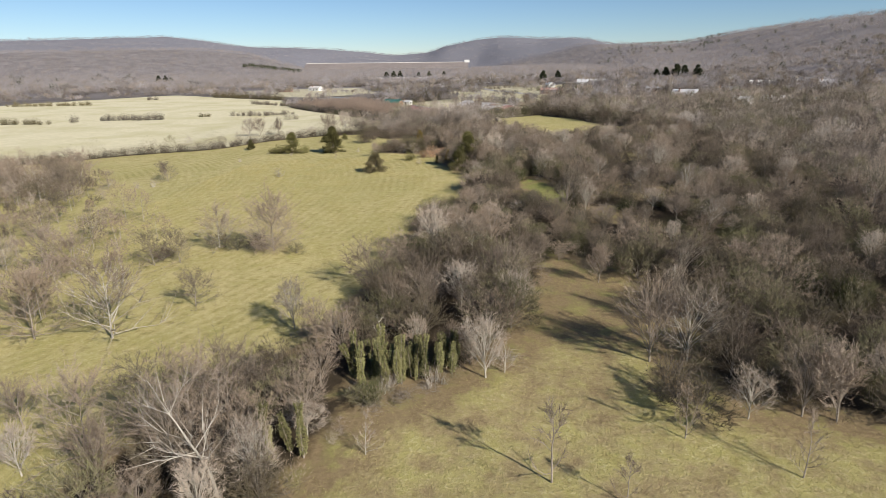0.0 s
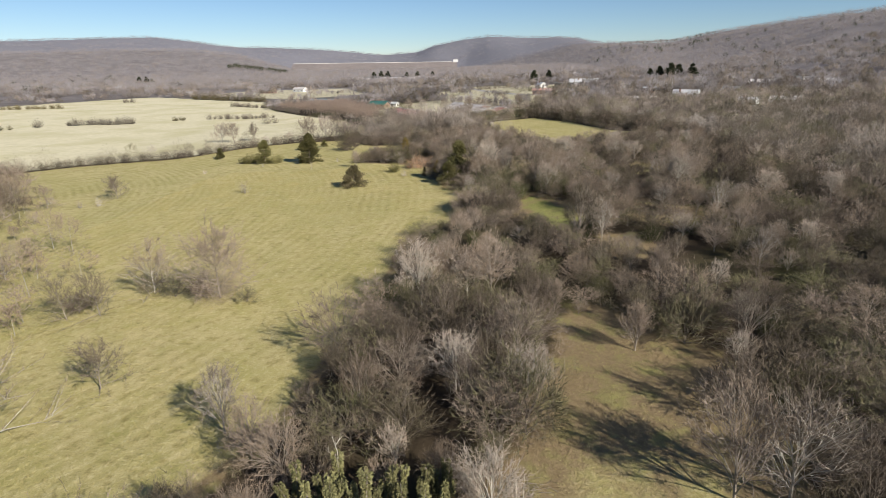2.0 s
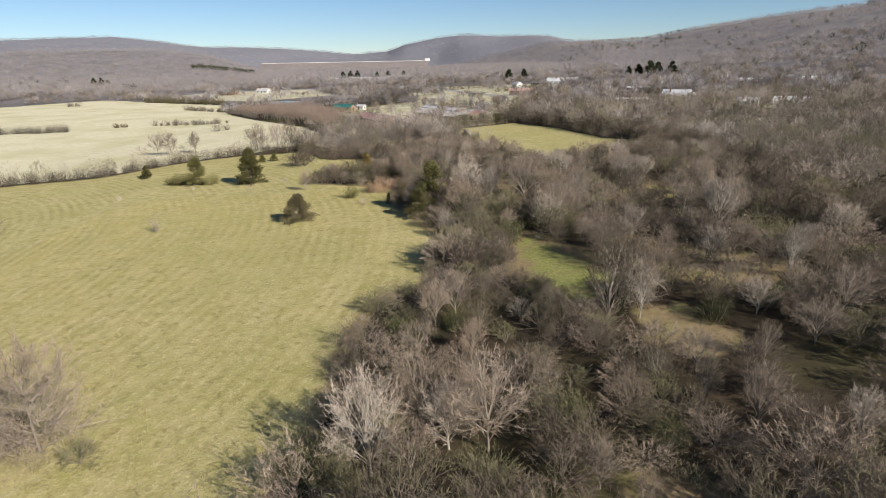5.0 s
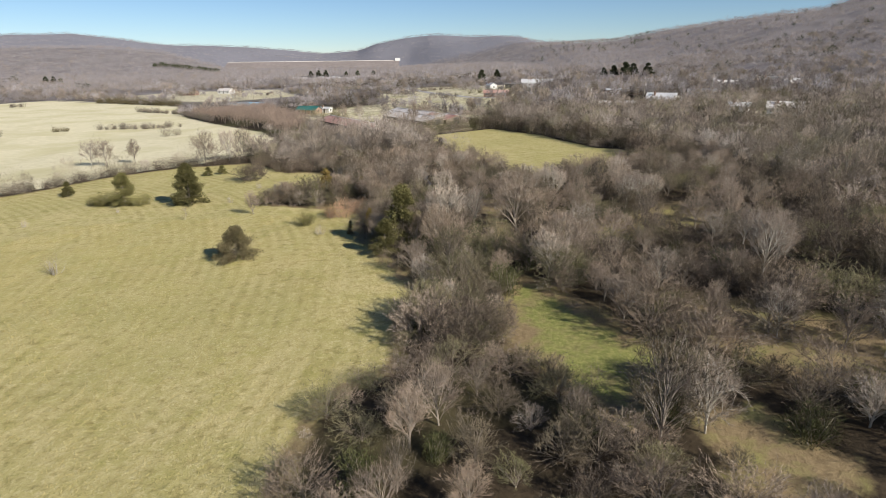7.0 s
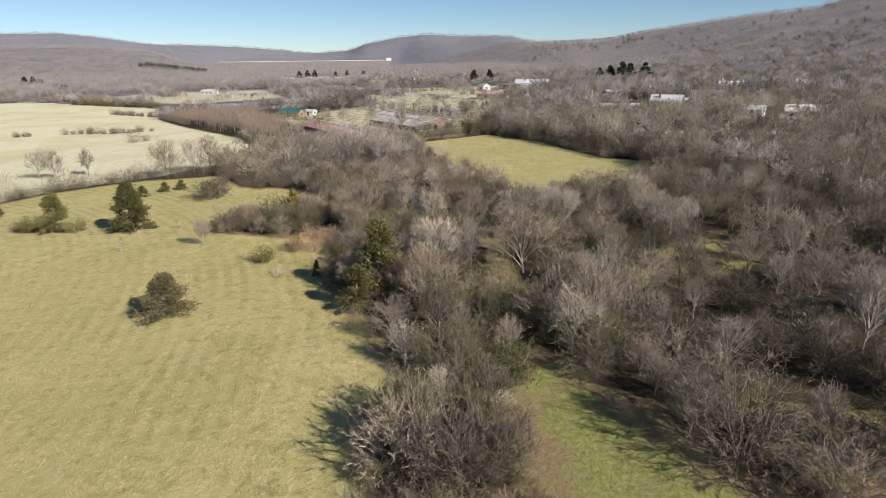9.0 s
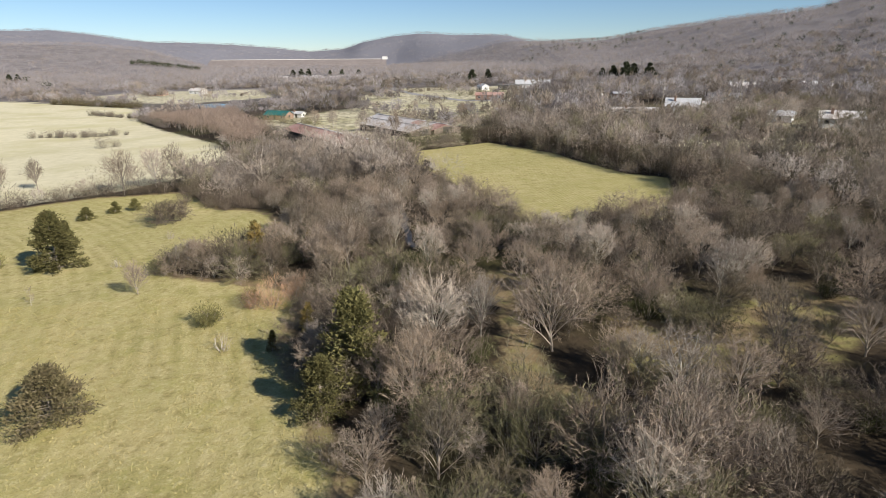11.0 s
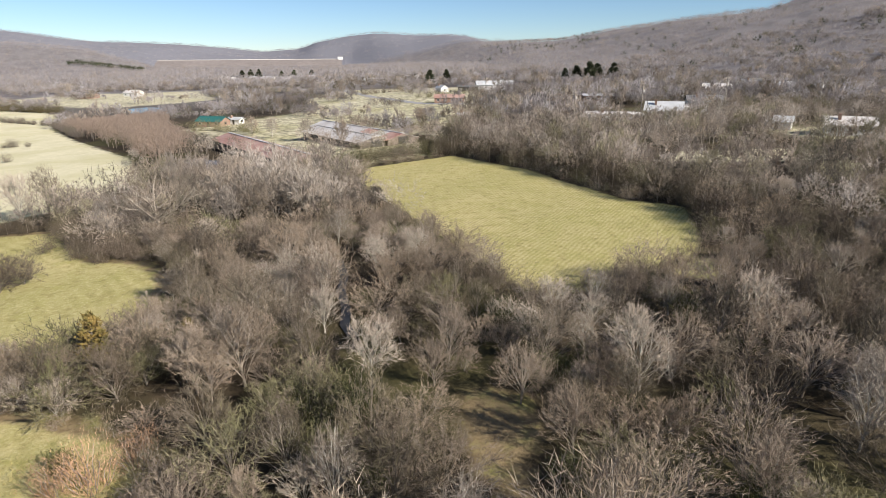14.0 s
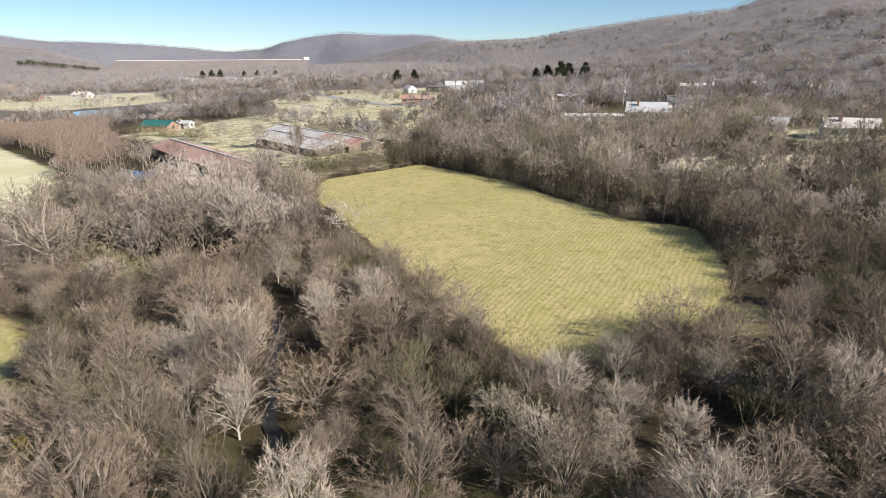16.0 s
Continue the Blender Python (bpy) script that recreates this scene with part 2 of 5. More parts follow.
M_GLASS = surface("window_glass", (0.03, 0.035, 0.04), (0.05, 0.055, 0.06), 0.5, 0.1, 0, 8, 0.8)
M_WATER = surface("pond_water", (0.05, 0.075, 0.11), (0.06, 0.085, 0.12), 0.05, 0.06, 0.03, 30, 0.6)
M_CREEK = surface("creek_water", (0.018, 0.02, 0.022), (0.03, 0.03, 0.03), 0.2, 0.28, 0.05, 20, 0.2)
M_DAM_GRASS = surface("dam_dry_grass", (0.215, 0.185, 0.17), (0.25, 0.215, 0.198), 0.01, 0.95)
M_CONCRETE = surface("dam_concrete", (0.66, 0.62, 0.57), (0.74, 0.70, 0.66), 0.02, 0.8)
M_ROAD = surface("road_pale_asphalt", (0.30, 0.29, 0.28), (0.38, 0.36, 0.34), 0.2, 0.9)

# ---- the lie of the land ----
MEADOW = [(-32, 18), (-30, 30), (-27, 40), (-19, 54), (-17, 60), (-14, 86), (-14, 100), (-13, 112), (-7, 117), (-7, 127), (-5, 131), (-7, 137),
          (-12, 149), (-17, 160), (-16, 172), (-22, 176), (-27, 178), (-35, 181), (-40, 184), (-34, 189), (-28, 192), (-27, 200), (-29, 209),
          (-34, 216), (-44, 220), (-53, 237), (-75, 236), (-92, 225), (-103, 207), (-136, 198), (-170, 176), (-230, 100), (-150, 10)]
PALE = [(-430, 320), (-200, 214), (-168, 184), (-136, 202), (-105, 211), (-93, 229), (-75, 241), (-58, 260), (-60, 285), (-77, 322), (-119, 379),
        (-158, 437), (-179, 480), (-201, 530), (-356, 625), (-410, 507)]
ALLEY = [(-12, 15), (-11, 35), (-9, 42), (-4, 45), (1, 50), (5, 57), (7, 66), (9, 75), (11, 80), (13, 78), (19, 70), (19, 56), (18, 46), (22, 44), (31, 41), (50, 36), (50, 15)]
CLEARING = [(11.5, 108), (8.5, 112), (6.5, 118), (5.2, 126), (5.6, 133), (7.5, 135), (10, 131), (14, 122), (18.5, 116), (15, 111)]
GLADES = [[(17, 153), (18, 161), (22, 158), (27, 158), (38, 166), (40, 160), (26, 151)], [(5, 156), (6, 168), (8.5, 170), (8, 160), (9, 150), (7, 148)],
          [(62, 262), (70, 273), (90, 270), (102, 262), (100, 252), (80, 255)], [(31, 197), (37, 203), (40, 200), (35, 194)],
          [(21, 125), (30, 122), (37, 118), (36, 111), (27, 113)], [(35, 140), (41, 137), (43, 130), (37, 132)], [(36, 156), (44, 153), (46, 149), (38, 150)],
          [(17, 98), (17.5, 107), (21, 107), (24, 101), (20.5, 97)], [(4, 154), (7, 153.5), (13.5, 146), (12, 143.5), (8, 147)], [(5, 167), (4.5, 177), (8, 177), (11, 172), (8, 168)]]
FIELD_C = [(-5, 279), (17, 289), (30, 265), (40, 232), (47, 225), (41, 208), (33, 198), (27, 199), (24, 195), (16, 194), (11, 207), (3, 234), (-6, 262)]
YARDS = [[(-30, 272), (-12, 270), (0, 284), (18, 292), (24, 302), (-10, 352), (-30, 372), (-74, 374), (-64, 352)], [(-95, 400), (-72, 372), (-40, 318), (-20, 320), (-12, 352), (20, 322), (44, 420), (60, 480), (70, 620), (-40, 690), (-60, 560), (-40, 470)],
         [(66, 328), (90, 318), (150, 345), (150, 378), (70, 358)], [(104, 272), (140, 272), (140, 302), (104, 305)],
         [(-330, 640), (-190, 560), (-130, 640), (-190, 800), (-300, 760)], [(-240, 1080), (-140, 1080), (-130, 1260), (-250, 1240)]]
SCATTER = [(-175, 172), (-110, 152), (-80, 114), (-56, 98), (-50, 62), (-60, 44), (-90, 16), (-200, 30)]
IVYBED = [(-11.5, 45), (-2.5, 47.8), (-2, 49.6), (-10.8, 49)]
TALL_STAND = [(-30, 226), (-18, 216), (-8, 226), (-10, 262), (-22, 280), (-46, 288), (-44, 252)]
RUST = [(-60, 292), (-78, 330), (-118, 384), (-155, 440), (-120, 500), (-110, 452), (-84, 372), (-56, 318)]


def inside(poly, x, y):
    """Which of the points lie inside the outline."""
    x, y = np.asarray(x, float), np.asarray(y, float)
    hit = np.zeros(x.shape, bool)
    for (x0, y0), (x1, y1) in zip(poly, poly[1:] + poly[:1]):
        cross = (y0 > y) != (y1 > y)
        hit ^= cross & (x < (x1 - x0) * (y - y0) / ((y1 - y0) or 1e-9) + x0)
    return hit


def edge_gap(poly, x, y):
    """Distance to the outline."""
    x, y = np.asarray(x, float), np.asarray(y, float)
    best = np.full(x.shape, 1e9)
    for (x0, y0), (x1, y1) in zip(poly, poly[1:] + poly[:1]):
        dx, dy = x1 - x0, y1 - y0
        s = np.clip(((x - x0) * dx + (y - y0) * dy) / (dx * dx + dy * dy), 0, 1)
        best = np.minimum(best, np.hypot(x - x0 - s * dx, y - y0 - s * dy))
    return best


# skyline of the hills seen from the valley: bearing, elevation angle, distance of the crest, distance of the foot
HILLS = np.array([(-180, 1.5, 4200, 2500), (-60, 1.6, 4300, 2000), (-41, 1.80, 4300, 1700), (-37.5, 1.98, 4300, 1700), (-30.7, 2.17, 4200, 1700),
                  (-28, 1.96, 4200, 1800), (-23.6, 1.30, 4300, 2000), (-21.2, 1.36, 4300, 2300), (-17.3, 1.20, 4400, 3000), (-13.3, 0.90, 4500, 3100),
                  (-10.8, 0.58, 4500, 3100), (-7.7, 0.80, 4200, 3050), (-6.1, 1.32, 4000, 3000), (-3, 1.95, 3900, 2900), (-1, 2.14, 3900, 2650),
                  (2.6, 1.95, 3900, 2200), (5.1, 1.92, 3800, 1850), (7.2, 1.72, 3600, 1500), (9.5, 1.28, 3000, 1150), (12.3, 1.22, 2500, 900),
                  (16, 1.30, 2500, 800), (17.8, 1.60, 2500, 750), (20.5, 2.02, 2400, 700), (24, 2.40, 2200, 600), (28, 2.82, 2000, 520),
                  (31.5, 3.10, 1900, 480), (33.7, 3.75, 2000, 450), (36, 4.30, 2000, 430), (45, 5.0, 1800, 420), (70, 4.0, 1800, 500),
                  (110, 2.0, 2500, 900), (180, 1.5, 4200, 2500)])


def valley(x, y):
    x2 = np.clip(x, -150, 120)
    yy = np.clip(y, -50, 400)
    rise = np.where(yy < 130, yy, 130 + 25 * (1 - np.exp(-np.maximum(yy - 130, 0) / 50)))
    return 0.043 * x2 + 0.02 * rise


def waves(x, y, size, seed):
    a = np.zeros_like(x)
    r = np.random.RandomState(seed)
    for k in range(5):
        ang, ph = r.uniform(0, 6.28), r.uniform(0, 6.28)
        f = 6.28 / (size * (0.45 + 0.25 * k))
        a = a + np.sin((x * math.cos(ang) + y * math.sin(ang)) * f + ph) / 5
    return a


def height(x, y):
    """Height of the land at x, y."""
    x, y = np.asarray(x, float), np.asarray(y, float)
    base = valley(x, y) + 0.25 * waves(x, y, 22, 3) * (np.hypot(x, y - 100) > 30) * 0.6
    d = np.hypot(x, y - 80)
    az = np.degrees(np.arctan2(x, y - 80))
    el = np.interp(az, HILLS[:, 0], HILLS[:, 1])
    dr = np.interp(az, HILLS[:, 0], HILLS[:, 2])
    df = np.interp(az, HILLS[:, 0], HILLS[:, 3])
    top = 28 + dr * np.tan(np.radians(el * np.where(az > 10, 1.035, 1.0))) + 1
    s = np.clip((d - df) / (dr - df), 0, 1)
    s = s * s * (3 - 2 * s) * 0.75 + s * 0.25
    folds = 1 + 0.22 * waves(x, y, 420, 5) * np.sin(np.clip((d - df) / (dr - df), 0, 1) * math.pi)
    far = np.clip((d - dr) / 900, 0, 1)
    land = base + (top - base) * s * folds * (1 - 0.5 * far * far)
    # a lower, nearer hill in front of the western mountain
    el2 = np.interp(az, (-70, -45, -33, -28, -24, -19.5), (0.9, 1.1, 1.40, 1.42, 0.95, -0.4))
    front = (20 + 2300 * np.tan(np.radians(el2)) - base) * np.exp(-((d - 2300) / 520) ** 2) * (1 + 0.12 * waves(x, y, 500, 6))
    return np.maximum(land, base + np.maximum(front, 0) * ((az > -90) & (az < -19.5)))


def cover(x, y):
    """Meadow, pale field and litter weights at x, y."""
    def soft(poly, w=1.2, out=0.0):
        return np.clip(0.5 + (np.where(inside(poly, x, y), 1, -1) * edge_gap(poly, x, y) + out) / (2 * w), 0, 1)
    mead = np.maximum.reduce([soft(MEADOW), soft(FIELD_C), soft(CLEARING) * 0.62, soft(ALLEY, 3.5) * np.clip((66 - y) / 24, 0.25, 0.53), soft(GLADES[0]) * 0.3, soft(GLADES[3]) * 0.7])
    pale = np.maximum.reduce([soft(PALE, 3)] + [soft(p, 8) * 0.56 for p in YARDS] + [soft(GLADES[2], 2)])
    lit = np.maximum.reduce([soft(ALLEY, 2.5, 2.4), soft(CLEARING, 3, 2.0), soft(GLADES[0], 3, 2.0), soft(GLADES[1], 2), soft(GLADES[4], 2, 2.0), soft(GLADES[7], 2, 1.0), soft(GLADES[8], 1.5), soft(GLADES[9], 2), soft(IVYBED, 2, 1.0), soft(MEADOW, 1.5, 1.5)])
    return mead, pale, lit


def axis(lo, a, b, hi, step, grow=1.09):
    """Grid lines: even between a and b, ever wider outside."""
    out = list(np.arange(a, b + step / 2, step))
    s, v = step, b
    while v < hi:
        s *= grow
        v = min(v + s, hi)
        out.append(v)
    s, v = step, a
    while v > lo:
        s *= grow
        v = max(v - s, lo)
        out.insert(0, v)
    return np.array(out)


def sheet(name, verts, faces, mats, smooth=False, slots=None):
    me = bpy.data.meshes.new(name)
    verts, faces = np.ascontiguousarray(verts, np.float32), np.ascontiguousarray(faces, np.int32)
    k = faces.shape[1]
    me.vertices.add(len(verts))
    me.vertices.foreach_set("co", verts.ravel())
    me.loops.add(faces.size)
    me.loops.foreach_set("vertex_index", faces.ravel())
    me.polygons.add(len(faces))
    me.polygons.foreach_set("loop_start", np.arange(0, faces.size, k, dtype=np.int32))
    me.polygons.foreach_set("loop_total", np.full(len(faces), k, np.int32))
    for m in mats:
        me.materials.append(m)
    if slots is not None:
        me.polygons.foreach_set("material_index", np.ascontiguousarray(slots, np.int32))
    me.update(calc_edges=True)
    me.validate()
    me.polygons.foreach_set("use_smooth", np.full(len(me.polygons), smooth))
    return me


def build_ground():
    gx, gy = axis(-4900, -130, 130, 4900, 1.6, 1.06), axis(-4000, 10, 320, 4950, 1.6, 1.06)
    X, Y = np.meshgrid(gx, gy)
    Z = height(X, Y)
    n, m = len(gx), len(gy)
    idx = np.arange(n * m).reshape(m, n)
    faces = np.stack([idx[:-1, :-1], idx[:-1, 1:], idx[1:, 1:], idx[1:, :-1]], -1).reshape(-1, 4)
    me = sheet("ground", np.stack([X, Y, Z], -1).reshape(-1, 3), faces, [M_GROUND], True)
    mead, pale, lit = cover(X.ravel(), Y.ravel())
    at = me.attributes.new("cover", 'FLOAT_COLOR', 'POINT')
    # alpha: two distance steps that drive the painted haze on the hills
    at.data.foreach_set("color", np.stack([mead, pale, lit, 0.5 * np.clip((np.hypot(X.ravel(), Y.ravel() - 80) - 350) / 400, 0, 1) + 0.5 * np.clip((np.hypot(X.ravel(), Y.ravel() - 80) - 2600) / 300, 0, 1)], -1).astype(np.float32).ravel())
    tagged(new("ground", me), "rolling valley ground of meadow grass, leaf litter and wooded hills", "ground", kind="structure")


build_ground()


# ---- growing things ----
def unit(v):
    return v / np.maximum(np.linalg.norm(v, axis=-1, keepdims=True), 1e-9)


def prisms(p0, p1, r0, r1, sides=3):
    """Tapered sticks from p0 to p1 as open prisms."""
    p0, p1 = np.asarray(p0, float), np.asarray(p1, float)
    n = len(p0)
    d = unit(p1 - p0)
    side = unit(np.cross(d, np.where(np.abs(d[:, 2:]) > 0.9, (1.0, 0, 0), (0, 0, 1.0))))
    up = np.cross(d, side)
    ang = np.arange(sides) * 2 * math.pi / sides
    ring = side[:, None] * np.cos(ang)[None, :, None] + up[:, None] * np.sin(ang)[None, :, None]
    v = np.concatenate([p0[:, None] + ring * np.asarray(r0)[:, None, None], p1[:, None] + ring * np.asarray(r1)[:, None, None]], 1)
    i = np.arange(sides)
    j = (i + 1) % sides
    q = np.stack([i, j, j + sides, i + sides], -1)
    tri = np.concatenate([q[:, [0, 1, 2]], q[:, [0, 2, 3]]])
    f = tri[None] + (np.arange(n) * 2 * sides)[:, None, None]
    return v.reshape(-1, 3), f.reshape(-1, 3)


def slivers(p, d, length, width, rng):
    """One long thin triangle for each twig."""
    side = unit(np.cross(d, rng.normal(size=d.shape))) * np.asarray(width)[:, None] * 0.5
    v = np.stack([p - side, p + side, p + d * np.asarray(length)[:, None]], 1)
    return v.reshape(-1, 3), np.arange(len(p) * 3).reshape(-1, 3)


def joined(*parts):
    vs, fs, k = [], [], 0
    for v, f in parts:
        vs.append(v)
        fs.append(f + k)
        k += len(v)
    return np.concatenate(vs), np.concatenate(fs)


def thing(name, label, category, group, parts):
    """An Empty at the base with one mesh for each part: name, mesh data, materials."""
    root = tagged(new(name), label, category, group)
    for pname, (v, f), mats in parts:
        ob = new(pname, sheet(pname, v, f, mats))
        ob.parent = root
    return root


def grow(seed, H=8.0, spread=0.42, limbs=18, subs=7, twigs=28, first=0.10, rise=0.72, width=0.024, trunk_r=None, lean=0.06):
    """A bare broad-leaved tree: trunk, limbs (each by itself) and a crown of twigs."""
    rng = np.random.RandomState(seed)
    tr = trunk_r or H * 0.0115
    hs = np.linspace(0, 0.80 * H, 7)
    pts = np.stack([np.cumsum(rng.normal(0, lean * H / 7, 7)), np.cumsum(rng.normal(0, lean * H / 7, 7)), hs], -1)
    pts -= pts[0]
    pts[0, 2] = -0.4
    rad = tr * (1.15 - 0.98 * np.linspace(0, 1, 7))
    trunk = prisms(pts[:-1], pts[1:], rad[:-1], rad[1:], 6)
    f = np.sort(rng.uniform(first, 0.97, limbs))
    f[-3:] = 0.97
    az = rng.uniform(0, 6.28) + np.arange(limbs) * 2.4 + rng.normal(0, 0.3, limbs)
    at = np.stack([np.interp(f * 0.80 * H, hs, pts[:, k]) for k in range(3)], -1)
    el = rng.uniform(0.30, 0.75, limbs) * rise + 0.55 * f
    L = H * spread * (1.28 - 0.70 * f) * rng.uniform(0.75, 1.2, limbs)
    d = np.stack([np.cos(az) * np.cos(el), np.sin(az) * np.cos(el), np.sin(el)], -1)
    s0, s1, q0, q1 = [], [], [], []
    joints = [at]
    p = at
    r = tr * (0.58 - 0.36 * f)
    for k in range(3):
        d = unit(d + rng.normal(0, 0.16, d.shape) + np.array((0, 0, 0.09)))
        e = p + d * (L / 3)[:, None]
        s0.append(p), s1.append(e), q0.append(r * (1 - 0.28 * k)), q1.append(r * (1 - 0.28 * (k + 1)))
        p = e
        joints.append(p)
    joints = np.stack(joints, 1)
    li = np.repeat(np.arange(limbs), subs)
    u = rng.uniform(0.22, 1.0, len(li)) * 3
    a = np.minimum(u.astype(int), 2)
    sp = joints[li, a] + (joints[li, a + 1] - joints[li, a]) * (u - a)[:, None]
    sd = unit(unit(joints[li, a + 1] - joints[li, a]) + rng.normal(0, 0.6, sp.shape) + np.array((0, 0, 0.22)))
    sl = L[li] * rng.uniform(0.35, 0.70, len(li))
    mid = sp + sd * (sl * 0.5)[:, None]
    sd2 = unit(sd + rng.normal(0, 0.25, sp.shape) + np.array((0, 0, 0.18)))
    end = mid + sd2 * (sl * 0.5)[:, None]
    rs = np.maximum(r[li] * 0.42, 0.014)
    limb = []
    for b in range(limbs):
        mine = li == b
        limb.append(joined(prisms(np.stack([x[b] for x in s0]), np.stack([x[b] for x in s1]), np.maximum([x[b] for x in q0], 0.012), np.maximum([x[b] for x in q1], 0.008), 3),
                           slivers(sp[mine], unit((end - sp)[mine]), np.linalg.norm((end - sp)[mine], axis=1), rs[mine] * 2.4, rng)))
    ti = np.repeat(np.arange(len(sp)), twigs)
    w = rng.uniform(0, 1, len(ti))[:, None]
    tp = sp[ti] + (end - sp)[ti] * w
    td = unit(sd2[ti] + rng.normal(0, 0.62, tp.shape) + np.array((0, 0, 0.25)))
    tl = rng.uniform(0.35, 1.0, len(ti)) * H * 0.115 * (1.15 - 0.4 * w[:, 0])
    return trunk, limb, slivers(tp, td, tl, np.full(len(ti), width), rng)


def shaped(seed, H=7.0, R=3.0, mid=0.5, limbs=14, subs=8, twigs=24, low=-0.3, attach=(0.06, 0.4), steep=0.35, width=0.036, trunk_r=None, lump=0.16, twig_len=0.10, fine=True):
    """A bare tree or bush whose boughs fill a lumpy dome: trunk, wood (limbs and branches) and twigs."""
    rng = np.random.RandomState(seed)
    tr = trunk_r or H * 0.0125
    ph, fq = rng.uniform(0, 6.28, (5, 1)), rng.normal(0, 2.2, (5, 3))
    half = np.array((R, R, H * (1 - mid)))

    def out_to(d, f):
        d = unit(d)
        r = 1 + lump * np.sin(fq @ d.T + ph).sum(0) / 1.6
        p = d * half * (r * f)[:, None] + (0, 0, mid * H)
        p[:, 2] = np.maximum(p[:, 2], 0.12)
        return p
    k = np.arange(limbs)
    dz = np.clip(low + (1 - low) * (k + 0.6) / limbs + rng.normal(0, 0.07, limbs), -0.9, 0.98)
    az = k * 2.4 + rng.normal(0, 0.35, limbs)
    dirs = np.stack([np.cos(az) * np.sqrt(1 - dz ** 2), np.sin(az) * np.sqrt(1 - dz ** 2), dz], -1)
    tip = out_to(dirs, rng.uniform(0.62, 0.84, limbs))
    fork = np.clip(attach[0] + (attach[1] - attach[0]) * (dz - low) / (1 - low) + rng.normal(0, 0.03, limbs), 0.0, 0.7) * H
    bend = rng.normal(0, 0.03 * H, 2)
    at = np.stack([bend[0] * fork / H, bend[1] * fork / H, fork], -1)
    ctrl = at + (tip - at) * np.array((steep, steep, 0.62)) + rng.normal(0, 0.03 * H, at.shape)

    def along(i, u):
        u = np.asarray(u)[:, None]
        return at[i] * (1 - u) ** 2 + 2 * ctrl[i] * u * (1 - u) + tip[i] * u ** 2
    n = 4 if fine else 2
    r0 = tr * rng.uniform(0.34, 0.55, limbs)
    wood = []
    for j in range(n):
        u0, u1 = np.full(limbs, j / n), np.full(limbs, (j + 1) / n)
        wood.append(prisms(along(k, u0), along(k, u1), np.maximum(r0 * (1 - 0.8 * j / n), 0.012), np.maximum(r0 * (1 - 0.8 * (j + 1) / n), 0.009), 3))
    li = np.repeat(k, subs)
    u = rng.uniform(0.25, 1.0, len(li))
    sp = along(li, u)
    end = out_to(unit(tip[li] - (0, 0, mid * H)) + rng.normal(0, 0.42, sp.shape) + np.array((0, 0, 0.12)), rng.uniform(0.80, 1.03, len(li)))
    knee = sp + (end - sp) * 0.5 + np.array((0, 0, -0.02 * H)) + rng.normal(0, 0.02 * H, sp.shape)
    rs = np.maximum(r0[li] * 0.36, 0.010)
    if fine:
        wood.append(prisms(sp, knee, rs, rs * 0.75, 3))
        wood.append(slivers(knee, unit(end - knee), np.linalg.norm(end - knee, axis=1), rs * 1.5, rng))
    else:
        wood.append(slivers(sp, unit(end - sp), np.linalg.norm(end - sp, axis=1), rs * 2.4, rng))
    ti = np.repeat(np.arange(len(li)), twigs)
    w = rng.uniform(0.12, 1.0, len(ti))[:, None]
    tp = np.where(w < 0.5, sp[ti] + (knee - sp)[ti] * 2 * w, knee[ti] + (end - knee)[ti] * (2 * w - 1))
    td = unit(unit(tp - (0, 0, mid * H * 0.6)) * 0.4 + unit(end - sp)[ti] * 0.5 + rng.normal(0, 0.62, tp.shape) + np.array((0, 0, 0.3)))
    tl = rng.uniform(0.4, 1.1, len(ti)) * H * twig_len
    hs = np.linspace(0, max(0.1, fork.max() / H), 4) * H
    axis_p = np.stack([bend[0] * hs / H, bend[1] * hs / H, hs], -1)
    axis_p[0, 2] = -0.4
    rad = tr * np.linspace(1.1, 0.5, 4)
    return prisms(axis_p[:-1], axis_p[1:], rad[:-1], rad[1:], 6), joined(*wood), slivers(tp, td, tl, np.full(len(ti), width) * rng.uniform(0.6, 1.4, len(ti)), rng)


def bush(seed, H=3.5, R=2.2, stems=16, twigs=60, width=0.03, dome=0.75):
    """A many-stemmed thicket bush: stems and a dense dome of twigs."""
    rng = np.random.RandomState(seed)
    az = rng.uniform(0, 6.28, stems)
    out = np.sqrt(rng.uniform(0, 1, stems))
    base = np.stack([np.cos(az) * out * R * 0.35, np.sin(az) * out * R * 0.35, np.full(stems, -0.2)], -1)
    tip = np.stack([np.cos(az) * out * R * 0.85, np.sin(az) * out * R * 0.85, H * (0.92 - 0.45 * out ** 2) * rng.uniform(0.8, 1.05, stems)], -1)
    mid = (base + tip) / 2 + rng.normal(0, 0.12 * R, base.shape)
    r = np.full(stems, 0.022 * H ** 0.5)
    st = prisms(np.concatenate([base, mid]), np.concatenate([mid, tip]), np.concatenate([r, r * 0.7]), np.concatenate([r * 0.7, r * 0.3]), 3)
    si = np.repeat(np.arange(stems), twigs)
    w = rng.uniform(0.05, 1.1, len(si))[:, None]
    p = base[si] + (tip - base)[si] * w + rng.normal(0, 0.16 * R, (len(si), 3))
    p[:, 2] = np.abs(p[:, 2]) + 0.05
    d = unit(np.stack([p[:, 0] / R, p[:, 1] / R, np.full(len(si), dome)], -1) + rng.normal(0, 0.55, p.shape))
    tw = slivers(p, d, rng.uniform(0.25, 0.7, len(si)) * (0.35 + 0.11 * H), np.full(len(si), width), rng)
    return st, tw


